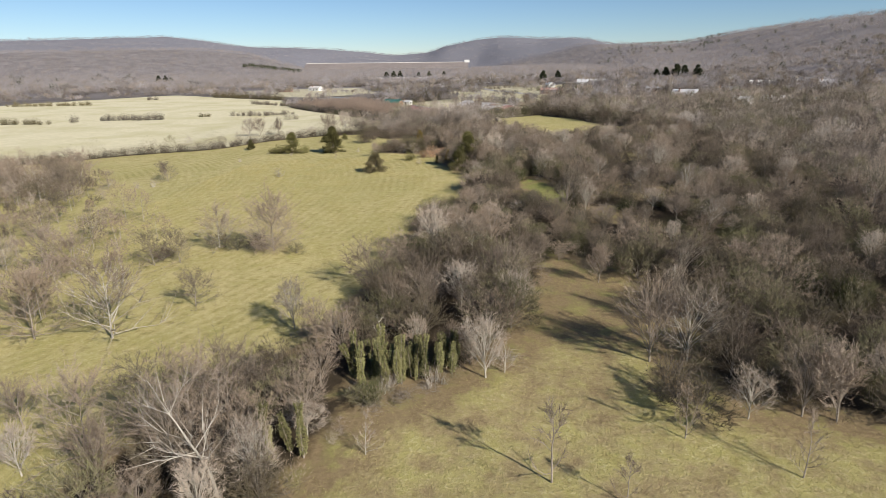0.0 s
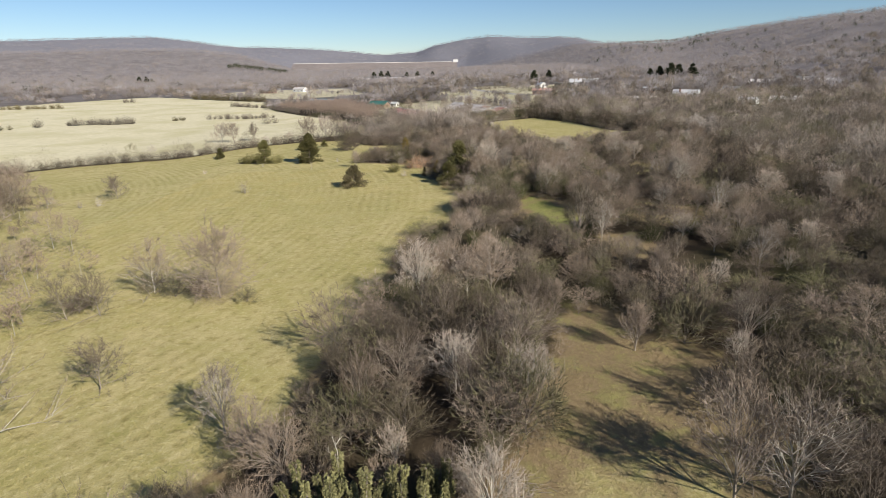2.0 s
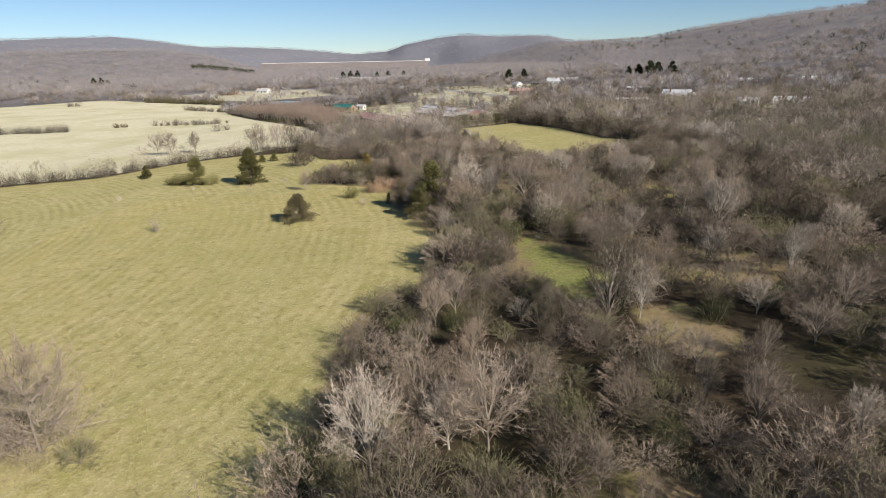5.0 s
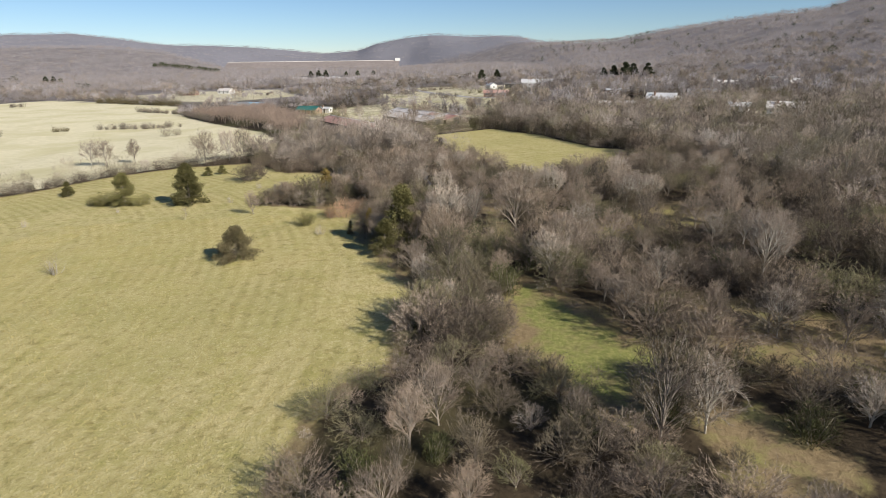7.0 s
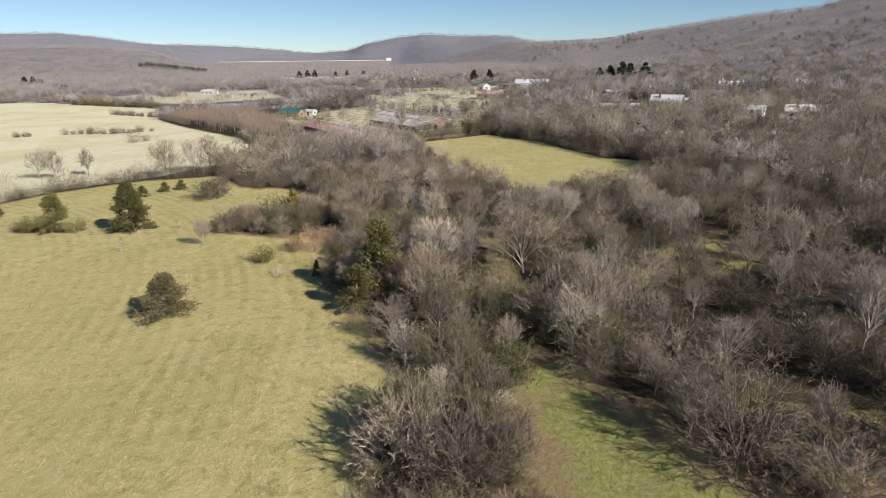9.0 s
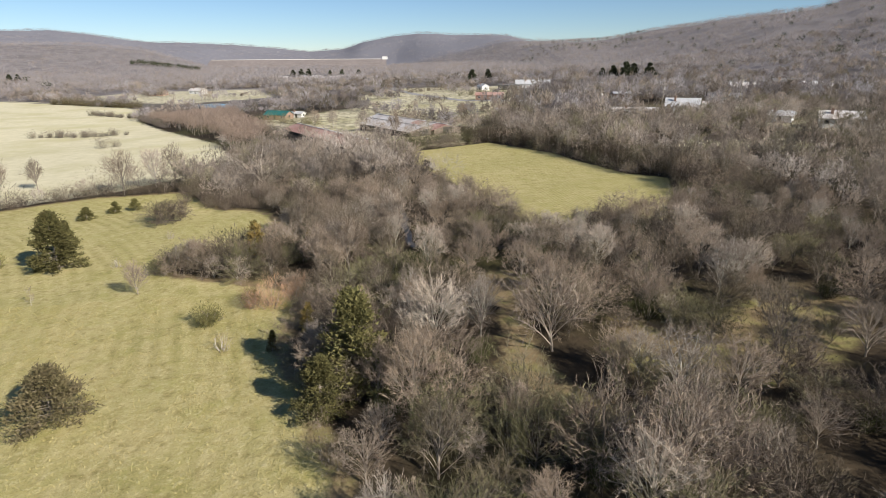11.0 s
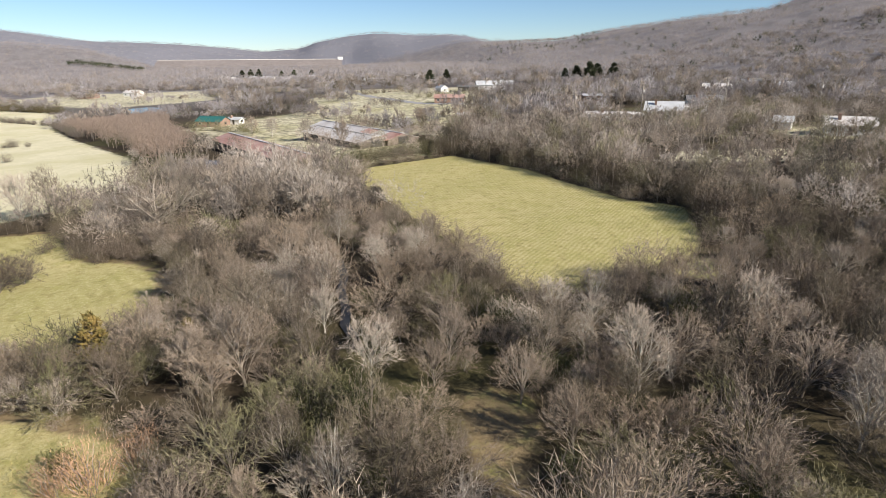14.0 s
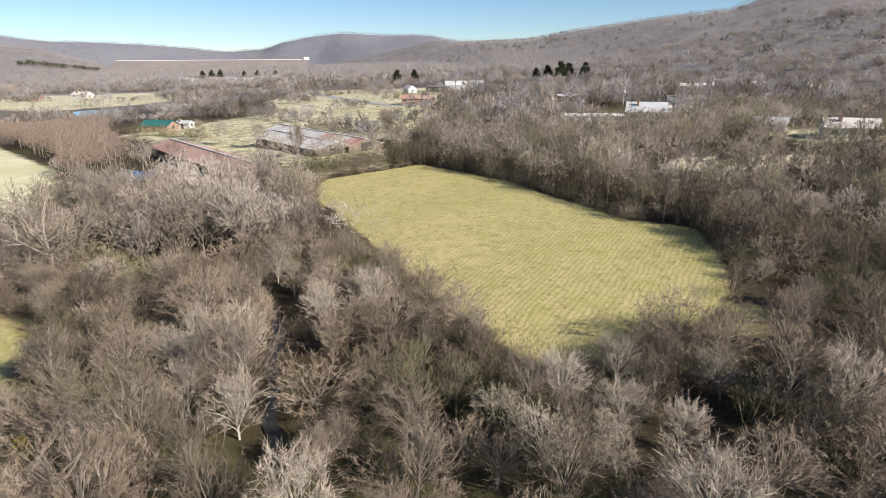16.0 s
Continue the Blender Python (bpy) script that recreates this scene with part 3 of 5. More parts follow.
def conifer(seed, H=7.0, R=2.0, n=2600, tuft=0.42, first=0.02):
    """A cedar: trunk, boughs and a ragged cone of foliage sprays."""
    rng = np.random.RandomState(seed)
    hs = np.linspace(-0.3, H * 0.97, 6)
    c = np.stack([rng.normal(0, 0.03, 6), rng.normal(0, 0.03, 6), hs], -1)
    rr = H * 0.016 * (1.1 - np.linspace(0, 1, 6))
    trunk = prisms(c[:-1], c[1:], rr[:-1], rr[1:], 6)
    nb = 90
    f = rng.uniform(first, 0.97, nb)
    az = np.arange(nb) * 2.4
    prof = (1 - f) ** 0.72 * np.where(f < 0.1, 0.85 + 1.5 * f, 1.0)
    bl = R * prof * rng.uniform(0.65, 1.15, nb)
    b0 = np.stack([np.zeros(nb), np.zeros(nb), f * H], -1)
    bd = unit(np.stack([np.cos(az), np.sin(az), -0.05 + 0.45 * f], -1))
    b1 = b0 + bd * bl[:, None]
    boughs = prisms(b0, b1, np.full(nb, 0.03), np.full(nb, 0.01), 3)
    k = rng.randint(0, nb, n)
    w = np.sqrt(rng.uniform(0.08, 1.08, n))[:, None]
    p = b0[k] + (b1 - b0)[k] * w + rng.normal(0, 0.13 * R ** 0.5, (n, 3))
    p[:, 2] = np.maximum(p[:, 2], 0.1)
    d = unit(bd[k] * 0.8 + rng.normal(0, 0.5, p.shape) + np.array((0, 0, 0.45)))
    leaf = slivers(p, d, rng.uniform(0.5, 1.2, n) * tuft, rng.uniform(0.6, 1.2, n) * tuft * 0.5, rng)
    return trunk, boughs, leaf


def fuzz(x, y, h, r, k, width, rng, low=0.28, long=0.26, up=0.7):
    """Twig crowns for many trees at once, k twigs each, on the land."""
    n = len(x)
    z = height(x, y)
    i = np.repeat(np.arange(n), k)
    q = unit(rng.normal(size=(n * k, 3))) * (rng.uniform(0.05, 1, n * k) ** 0.45)[:, None]
    cz = (1 + low) / 2
    p = np.stack([x[i] + q[:, 0] * r[i], y[i] + q[:, 1] * r[i], z[i] + h[i] * (cz + q[:, 2] * (1 - low) / 2 * 0.9)], -1)
    d = unit(q * 0.8 + rng.normal(0, 0.4, q.shape) + np.array((0, 0, up)))
    L = h[i] * long * rng.uniform(0.5, 1.2, n * k)
    p = p - d * (L * 0.5)[:, None]
    return slivers(p, d, L, width[i], rng)


def stems_for(x, y, h, rad, rng, top=0.75, sides=3):
    z = height(x, y)
    a = np.stack([x, y, z - 0.3], -1)
    b = np.stack([x + rng.normal(0, 0.03, len(x)) * h, y + rng.normal(0, 0.03, len(x)) * h, z + top * h], -1)
    return prisms(a, b, rad, rad * 0.25, sides)


def stuff(name, label, category, twigs, stems, m_twig, m_bark, pick=None, k=1):
    """One joined mass; m_twig may be a list, of which pick names one for each tree of k twigs."""
    m_twig = m_twig if isinstance(m_twig, list) else [m_twig]
    v, f = joined(twigs, stems)
    first = np.repeat(pick, k) if pick is not None else np.zeros(len(twigs[1]), int)
    slots = np.concatenate([first, np.full(len(stems[1]), len(m_twig))])
    tagged(new(name, sheet(name, v, f, [*m_twig, m_bark], False, slots)), label, category, kind="stuff")


CREEK = [(-4.5, 187), (-5.3, 193), (-5.9, 203), (-7.2, 213), (-6.4, 213), (-4.9, 203), (-4.3, 193), (-3.5, 187)]
PONDS = [(-153, 546, 13, 24, 0.3), (-51, 299, 6, 10, 0.2)]
OPEN_WAYS = [[(-195, 600), (-120, 600), (-112, 520), (-95, 470), (-125, 470), (-185, 530)], [(-60, 310), (-42, 308), (-40, 282), (-50, 282)], [(-84, 419), (-58, 419), (-46, 352), (-58, 347)], [(-275, 1040), (-115, 1040), (-105, 1100), (-285, 1100)]]
CLEAR = [IVYBED, *OPEN_WAYS, MEADOW, PALE, ALLEY, CLEARING, FIELD_C, CREEK, *GLADES]


def jittered(x0, x1, y0, y1, step, seed):
    rng = np.random.RandomState(seed)
    X, Y = np.meshgrid(np.arange(x0, x1, step), np.arange(y0, y1, step))
    X[1::2] += step / 2
    x = X.ravel() + rng.uniform(-0.42, 0.42, X.size) * step
    y = Y.ravel() + rng.uniform(-0.42, 0.42, X.size) * step
    return x, y, rng


def wooded(x, y, gap=0.8):
    ok = np.ones(len(x), bool)
    for poly in CLEAR:
        ok &= ~inside(poly, x, y) & (edge_gap(poly, x, y) > gap)
    return ok


def turned(x, y, s, rng, lean=4.0, sz=None):
    z = float(height(x, y))
    return Matrix.LocRotScale((x, y, z), Euler((radians(rng.normal(0, lean)), radians(rng.normal(0, lean)), rng.uniform(0, 6.28))), (s, s, sz or s))


def crown_pattern(seed, H=8.0, **kw):
    """Twigs of one grown tree as roots, ways and lengths for a height of one metre."""
    v, f = shaped(seed=seed, H=H, **kw)[2]
    t = v.reshape(-1, 3, 3)
    root = (t[:, 0] + t[:, 1]) / 2
    way = t[:, 2] - root
    return root / H, way / H


def bush_pattern(seed):
    v, f = bush(seed, 3.6, 2.5, 22, 90)[1]
    t = v.reshape(-1, 3, 3)
    root = (t[:, 0] + t[:, 1]) / 2
    return root / 3.6, (t[:, 2] - root) / 3.6


PATTERNS = [crown_pattern(500 + i, R=3.2 + 0.5 * (i % 3), mid=0.56) for i in range(6)]
BUSHES = [bush_pattern(520 + i) for i in range(4)]


def grown(x, y, h, k, width, rng, patterns, longer=1.0):
    """Crowns after grown patterns for many trees at once, k twigs each, on the land."""
    n = len(x)
    z = height(x, y)
    R, W = np.empty((n, k, 3)), np.empty((n, k, 3))
    which, spin = rng.randint(0, len(patterns), n), rng.uniform(0, 6.28, n)
    for i in range(n):
        root, way = patterns[which[i]]
        sel = rng.randint(0, len(root), k)
        c, s_ = math.cos(spin[i]) * h[i], math.sin(spin[i]) * h[i]
        m = np.array(((c, s_, 0), (-s_, c, 0), (0, 0, h[i])))
        R[i], W[i] = root[sel] @ m + (x[i], y[i], z[i]), way[sel] @ m
    W = W.reshape(-1, 3) * longer
    L = np.linalg.norm(W, axis=1)
    return slivers(R.reshape(-1, 3), W / L[:, None], L, np.repeat(width, k), rng)


class Kind:
    """Variants of one growing thing; the first of each variant is built, the rest are copies."""

    def __init__(self, name, label, category, group, variants):
        self.name, self.label, self.category, self.group, self.variants, self.made, self.count = name, label, category, group, variants, {}, 0

    def put(self, k, m, label=""):
        k %= len(self.variants)
        if k not in self.made:
            ob = thing(self.name, self.label, self.category, self.group, self.variants[k]())
            ob.matrix_basis = m
            self.made[k] = ob
        else:
            s = self.made[k].scale.copy()
            ob = copy_thing(self.made[k], m @ Matrix.Diagonal((1 / s[0], 1 / s[1], 1 / s[2], 1)))
        self.count += 1
        return tagged(ob, label)


def tree_parts(m_twig, m_bark, **kw):
    t, b, w = grow(**kw)
    return [("trunk", joined(t, *b), [m_bark]), ("crown", w, [m_twig])]


def grand_tree_parts(m_twig, m_bark, **kw):
    """As tree_parts, with every limb a part of its own."""
    t, b, w = grow(**kw)
    return [("trunk", t, [m_bark])] + [("limb", x, [m_bark]) for x in b] + [("crown", w, [m_twig])]


def shaped_parts(m_twig, m_bark, **kw):
    t, b, w = shaped(**kw)
    return [("trunk", joined(t, b), [m_bark]), ("crown", w, [m_twig])]


def bush_parts(m_twig, m_bark, **kw):
    s, w = bush(**kw)
    return [("trunk", s, [m_bark]), ("crown", w, [m_twig])]


def cedar_parts(m_leaf, **kw):
    t, b, leaf = conifer(**kw)
    return [("trunk", joined(t, b), [M_BARK]), ("crown", leaf, [m_leaf])]


TREE = Kind("bare_tree", "bare grey-brown deciduous tree with upswept branches in the winter wood", "tree", "bare trees of the wood",
            [(lambda i=i: shaped_parts((M_TWIG, M_TWIG_PALE, M_TWIG, M_TWIG_DARK, M_TWIG_PALE, M_TWIG)[i], M_BARK_PALE if i in (1, 4) else M_BARK, seed=40 + i, H=8.0, R=2.7 + 0.35 * (i % 3), mid=0.56,
                                       limbs=17, subs=10, twigs=20, low=-0.4, attach=(0.06, 0.40), steep=0.36, width=0.030, lump=0.20)) for i in range(6)])
DOME = Kind("rounded_tree", "low rounded leafless tree with dense dark twigs down to the ground", "tree", "rounded trees of the wood",
            [(lambda i=i: shaped_parts((M_TWIG_DARK, M_TWIG, M_TWIG_OLIVE, M_TWIG_DARK, M_TWIG_DARK, M_TWIG)[i], M_BARK_DARK, seed=60 + i, H=6.0, R=3.1 + 0.3 * (i % 3), mid=0.42,
                                       limbs=20, subs=9, twigs=18, low=-0.45, attach=(0.02, 0.25), steep=0.45, width=0.038, lump=0.22, twig_len=0.12)) for i in range(6)])
SAPLING = Kind("sapling", "slim bare sapling with upswept twigs beside the grass", "sapling", "saplings",
               [(lambda i=i: tree_parts(M_TWIG, M_BARK_PALE if i % 2 else M_BARK, seed=90 + i, H=6.0, spread=0.26, limbs=16, subs=4, twigs=14, first=0.10, rise=0.95, width=0.018, trunk_r=0.06))
                for i in range(4)])
BUSH = Kind("thicket_bush", "dense leafless thicket bush of grey-brown twigs", "bush", "bushes of the thicket",
            [(lambda i=i: shaped_parts((M_TWIG_DARK, M_TWIG, M_TWIG_OLIVE, M_TWIG_DARK, M_TWIG_OLIVE, M_TWIG_DARK)[i], M_BARK_DARK, seed=140 + i, H=3.6, R=2.5, mid=0.38, limbs=18, subs=7, twigs=20,
                                       low=-0.4, attach=(0.0, 0.06), steep=0.5, width=0.032, trunk_r=0.036, lump=0.24, twig_len=0.15)) for i in range(6)])
SHRUB = Kind("upright_shrub", "many-stemmed upright leafless shrub of pale grey twigs", "shrub", "upright shrubs of the wood",
             [(lambda i=i: shaped_parts((M_TWIG, M_TWIG_PALE, M_TWIG_OLIVE, M_TWIG)[i], M_BARK_PALE if i == 1 else M_BARK, seed=160 + i, H=4.5, R=2.0, mid=0.5, limbs=16, subs=7, twigs=20,
                                        low=-0.3, attach=(0.0, 0.05), steep=0.4, width=0.030, trunk_r=0.04, lump=0.2, twig_len=0.13)) for i in range(4)])
CEDAR = Kind("cedar", "dark green conical cedar standing in the meadow grass", "cedar tree", "cedars",
             [(lambda i=i: cedar_parts(M_CEDAR, seed=200 + i, H=7.0, R=2.7, n=13000, tuft=0.29)) for i in range(3)])
SPRAWLING = Kind("sprawling_cedar", "broad low cedar with dark brown-green ragged boughs in the meadow", "cedar tree", "",
                 [(lambda: cedar_parts(M_CEDAR_DARK, seed=236, H=4.6, R=3.3, n=9000, tuft=0.29))])
BRONZE = Kind("bronzed_cedar", "rusty bronze-green cedar at the wood's edge", "cedar tree", "bronzed cedars",
              [(lambda: cedar_parts(M_CEDAR_RUST, seed=230, H=5.0, R=1.3, n=1600, tuft=0.34))])
RUSTBUSH = Kind("rusty_bush", "pale rust-coloured leafless bush at the meadow's edge", "bush", "rusty bushes",
                [(lambda: bush_parts(M_TWIG_ORANGE, M_BARK, seed=240, H=3.4, R=2.4, stems=20, twigs=80, dome=1.2))])
OLIVE = Kind("evergreen_bush", "low olive-green evergreen bush in the grass", "bush", "evergreen bushes",
             [(lambda i=i: bush_parts(M_CEDAR, M_BARK, seed=250 + i, H=2.4, R=2.0, stems=18, twigs=90, width=0.09)) for i in range(2)])
PALEBUSH = Kind("pale_bush", "small pale grey twiggy bush in the meadow", "bush", "pale bushes",
                [(lambda i=i: bush_parts(M_TWIG, M_BARK_PALE, seed=260 + i, H=2.5, R=1.7, stems=14, twigs=40, width=0.014, dome=1.0)) for i in range(2)])


def plant_landmarks():
    r = np.random.RandomState(5)
    # single trees that stand out: x, y, height
    for k, (x, y, h) in enumerate([(14, 71, 5.2), (19.2, 51.4, 8.7), (15.9, 51.4, 8.6), (23.4, 51.4, 5.4), (21.4, 42.6, 4.8), (25.5, 43.1, 6.7),
                                   (27.8, 42.6, 6.9), (0.9, 48.4, 6.6), (-13.4, 40.3, 6.0), (-18.1, 42.6, 5.0),
                                   (-20.5, 58.1, 6.2), (-17, 55, 5.2),
                                   (-37, 176, 4.6), (-64.8, 245, 10), (-70.6, 241.6, 10), (-61, 247, 9), (-14.5, 33.5, 6), (-22, 36, 6.5),
                                   (-26, 33, 6), (-33, 34, 5), (-38, 40, 5), (-90.5, 152, 4), (-109, 250, 8), (-103, 248, 8.5), (-96, 251, 7.5)]):
        TREE.put(k, turned(x, y, h / 8.0, r, 3))
    for k, (x, y, h) in enumerate([(5.9, 34.8, 7.1), (-7.6, 37.3, 3.8), (22.5, 36, 5), (-49, 174.5, 2.6), (10.5, 33, 4), (2.6, 49.4, 4), (16, 40, 5)]):
        SAPLING.put(k, turned(x, y, h / 6.0, r, 2))
    for k, (x, y, h, wd) in enumerate([(-53.3, 187.5, 8.2, 1.2), (-68.0, 190, 6.6, 1.25), (-7.5, 151, 8.8, 1.05), (-65, 216, 2.4, 1.9),
                                       (-62.2, 221, 2.2, 1.7), (-59.1, 222.6, 2.2, 1.7), (-55, 193, 5.5, 0.9), (-10, 148, 5, 1.2), (-88, 203, 3.5, 1.2)]):
        CEDAR.put(k, turned(x, y, h / 7.0 * wd, r, 1.5, h / 7.0))
    SPRAWLING.put(0, turned(-31.3, 149.2, 1.0, r, 2))
    for k, (x, y, h) in enumerate([(-24.6, 183.6, 6.4), (-16.5, 159, 2.2), (-14, 163, 3.2), (-18, 187, 4.0)]):
        BRONZE.put(k, turned(x, y, h / 5.0, r, 2))
    for k, (x, y, h) in enumerate([(-19.1, 169.9, 3.4), (-21.5, 170, 2.6), (-17, 172, 2.8)]):
        RUSTBUSH.put(k, turned(x, y, h / 3.4, r, 2))
    for k, (x, y, h) in enumerate([(-25.1, 166, 2.2), (-64, 189, 2.6), (-72.5, 190.5, 2.8), (-75, 191, 2.0), (-22, 172, 1.6)]):
        OLIVE.put(k, turned(x, y, h / 2.4, r, 2))
    for k, (x, y, h) in enumerate([(-56.2, 147, 2.9), (-21.5, 159.9, 2.0), (-36, 190.5, 1.6), (-43, 200, 1.6), (-89.5, 137.5, 2.0), (-100.5, 142.6, 2.4),
                                   (-86, 139, 2.4), (-66, 183, 1.2), (-45, 187, 1.6), (-80, 176, 1.6)]):
        PALEBUSH.put(k, turned(x, y, h / 2.5, r, 2))
    for k, (x, y, h) in enumerate([(-47.5, 209, 4.4), (-35.3, 183.1, 3.2), (-38, 183, 2.4), (-31, 181.5, 3.4), (-25.4, 179, 4.6), (-28, 182, 4.8), (-22, 181, 4.6), (-31.5, 184, 4.6), (-34, 185.5, 4.0), (-26, 185, 5.0), (-29, 187, 4.4), (-37, 185, 3.2), (-22, 186, 4.8), (-24, 189.5, 4.4), (-49.5, 211, 4.6), (-46, 211.5, 4.2),
                                   (-40, 86.5, 2.6), (-37, 87.5, 2.6), (-43, 88, 3), (-36, 86, 2.2), (19, 72.5, 5.2), (17, 76, 4.6), (21, 75, 5), (17.6, 42.6, 4.3), (16.5, 45.5, 3.8),
                                   (-4.2, 121, 5.0), (-3.6, 124.5, 5.2), (0, 119, 4.8), (1, 124, 4.6), (2.8, 128, 4.2), (3.2, 121, 4.0), (-50, 82, 3.2), (-29.5, 84.2, 2.2)]):
        BUSH.put(k, turned(x, y, h / 3.6, r, 3))


plant_landmarks()

SPREADING = Kind("spreading_tree", "wide-crowned bare tree with dense fine grey twigs, standing in grass", "tree", "spreading trees of the meadow",
                 [(lambda i=i: tree_parts((M_TWIG, M_TWIG_DARK, M_TWIG)[i], M_BARK_PALE if i == 0 else M_BARK, seed=330 + i, H=8.0, spread=0.56, limbs=30, subs=8, twigs=26, first=0.05, rise=0.5, width=0.022, lean=0.05))
                  for i in range(3)])


def plant_spreading():
    r = np.random.RandomState(6)
    for k, (x, y, h) in enumerate([(-41, 56.4, 9.4), (-50.2, 56, 7.8), (-35.5, 64.7, 4.8), (-50.1, 79.9, 5.0), (-63.6, 74.6, 7.4), (-61, 77, 5.4), (-29.2, 36.1, 7.0), (-25.3, 38.2, 7.0),
                                   (-22, 38.5, 7.2), (-20, 41, 6.6), (-111, 123.6, 8.8), (-106, 125.5, 8.4), (-98.7, 124.3, 8.4), (-86.4, 106, 5.8), (-70.2, 94.1, 5.2), (-97.5, 138, 4.6),
                                   (-85.7, 145.2, 5.0), (-43.7, 88.0, 6.6), (-46.6, 81, 5.2), (-73.4, 78.5, 5.2), (-104, 131, 9.0), (-120, 135, 8.8), (-108, 143, 8.6), (-55, 62, 5.6), (-82, 96, 5.0)]):
        SPREADING.put(r.randint(3) if k else 0, turned(x, y, h / 8.0, r, 3))


plant_spreading()

UNDER = Kind("evergreen_undergrowth", "dark olive evergreen bush under the bare trees", "bush", "evergreen undergrowth",
             [(lambda i=i: bush_parts(M_UNDER, M_BARK, seed=280 + i, H=2.6, R=2.0, stems=20, twigs=120, width=0.045)) for i in range(3)])
_u = np.random.RandomState(33)
ux, uy = _u.uniform(-12, 45, 260), _u.uniform(36, 200, 260)
under_ok = np.ones(260, bool)
for poly in (MEADOW, ALLEY, CLEARING, FIELD_C, *GLADES):
    under_ok &= ~inside(poly, ux, uy) & (edge_gap(poly, ux, uy) > 0.6)
for k in np.flatnonzero(under_ok)[:70]:
    if not inside(IVYBED, [ux[k]], [uy[k]])[0]:
        UNDER.put(int(k), turned(ux[k], uy[k], _u.uniform(0.7, 1.35), _u, 4))

def rounded_parts():
    t, b, w = grow(seed=301, H=9.0, spread=0.50, limbs=30, subs=8, twigs=26, first=0.04, rise=0.6, width=0.026, lean=0.02)
    extra = bush(302, 8.6, 4.8, 60, 90, 0.026, 0.5)[1]
    return [("trunk", t, [M_BARK])] + [("limb", x, [M_BARK]) for x in b] + [("crown", joined(w, extra), [M_TWIG])]


WILLOW = Kind("rounded_bare_tree", "large rounded bare tree with fine grey twigs in the meadow", "tree", "",
              [rounded_parts])
for k, (x, y, h) in enumerate([(-13, 312, 9.5), (-26, 338, 8.5), (24, 331, 10), (29, 326, 8.5), (-40, 352, 8), (-50, 366, 7.5), (12, 352, 8), (38, 345, 9)]):
    TREE.put(k, turned(x, y, h / 8.0, np.random.RandomState(90 + k), 2), "large bare tree standing beside the long sheds")
WILLOW.put(0, turned(-33.5, 85.5, 1.0, np.random.RandomState(1), 1))
DEAD = Kind("dead_tree", "old dead tree with thick pale broken limbs", "tree", "",
            [(lambda: grand_tree_parts(M_TWIG, M_BARK, seed=311, H=10, spread=0.6, limbs=20, subs=7, twigs=9, first=0.2, rise=0.45, width=0.04, trunk_r=0.3))])
DEAD.put(0, turned(-36, 230, 1.0, np.random.RandomState(2), 2))
LEANING = Kind("pale_leaning_tree", "pale-barked bare tree leaning over the hedge bank", "tree", "",
               [(lambda: grand_tree_parts(M_BARK, M_BARK_PALE, seed=321, H=9, spread=0.5, limbs=13, subs=6, twigs=10, first=0.3, rise=0.5, width=0.022, trunk_r=0.12, lean=0.12))])
LEANING.put(0, Matrix.LocRotScale((-17.0, 32.5, 0), Euler((radians(-4), radians(-14), 0.6)), (1, 1, 1)))


def plant_glade():
    r = np.random.RandomState(77)
    for k, (x, y, h) in enumerate([(24, 121.5, 0.6), (28.5, 118, 0.75), (33, 115.5, 0.7), (31, 119.6, 0.5), (35.5, 114, 0.85), (38, 136, 0.8), (40, 152.5, 0.9)]):
        TREE.put(k, turned(x, y, h, r), "slender bare tree standing in a litter-strewn glade")
    for k, (x, y, s_) in enumerate([(26, 119.8, 0.42), (30, 116, 0.5), (33.6, 118.4, 0.45), (35, 117, 0.35), (12.6, 84, 0.4), (16.8, 101, 0.55), (14.2, 108.5, 0.5)]):
        BUSH.put(k, turned(x, y, s_, r, 4, s_ * 0.9), "low leafless bush growing on leaf litter")


plant_glade()


# trees that stand out in the wood: x, y, height; upswept ones, then rounded ones, from south to north
UPSWEPT_SOUTH = [(-9.6, 59.5, 6.6), (-2.5, 64.5, 6.2), (2.8, 69, 7.2), (24, 71, 6.2), (-7.6, 82.2, 8.2), (0.4, 84.5, 7.6), (20, 86.7, 5.2), (33.8, 92.7, 5.5), (34.9, 103, 6),
                 (12.9, 104, 8.2), (16.5, 105, 6.8), (-2.4, 107.5, 5.4), (-4.5, 105, 5), (35, 133.1, 8.4), (12.8, 137, 8.4), (16.1, 141.4, 6), (16.7, 146, 7), (21.3, 146.5, 5.5),
                 (-3.1, 147.5, 7.2), (-1.1, 156.5, 8.6), (9.4, 156, 9.4), (28.2, 153.6, 6.2)]
UPSWEPT_NORTH = [(29, 166, 6.4), (29.7, 172.3, 6), (11.5, 168.7, 5), (18.6, 175, 6.6), (9.4, 174.7, 5), (12.3, 179.2, 5.8), (-1.8, 180, 5.8), (-12, 181, 7.8), (4.8, 182, 5.2), (31.8, 182, 6.6),
                 (30.3, 185.5, 6.3), (-11.8, 187, 7.6), (-14, 186.8, 5.5), (4.6, 187, 4.6), (35, 192, 5.6), (20.3, 190.5, 4.5), (-6.5, 193.7, 8.3), (-21.4, 198, 5.8), (-7.4, 198.8, 6.4),
                 (-12.2, 206.5, 7), (-7.2, 205.4, 5), (-6.4, 189.7, 5)]
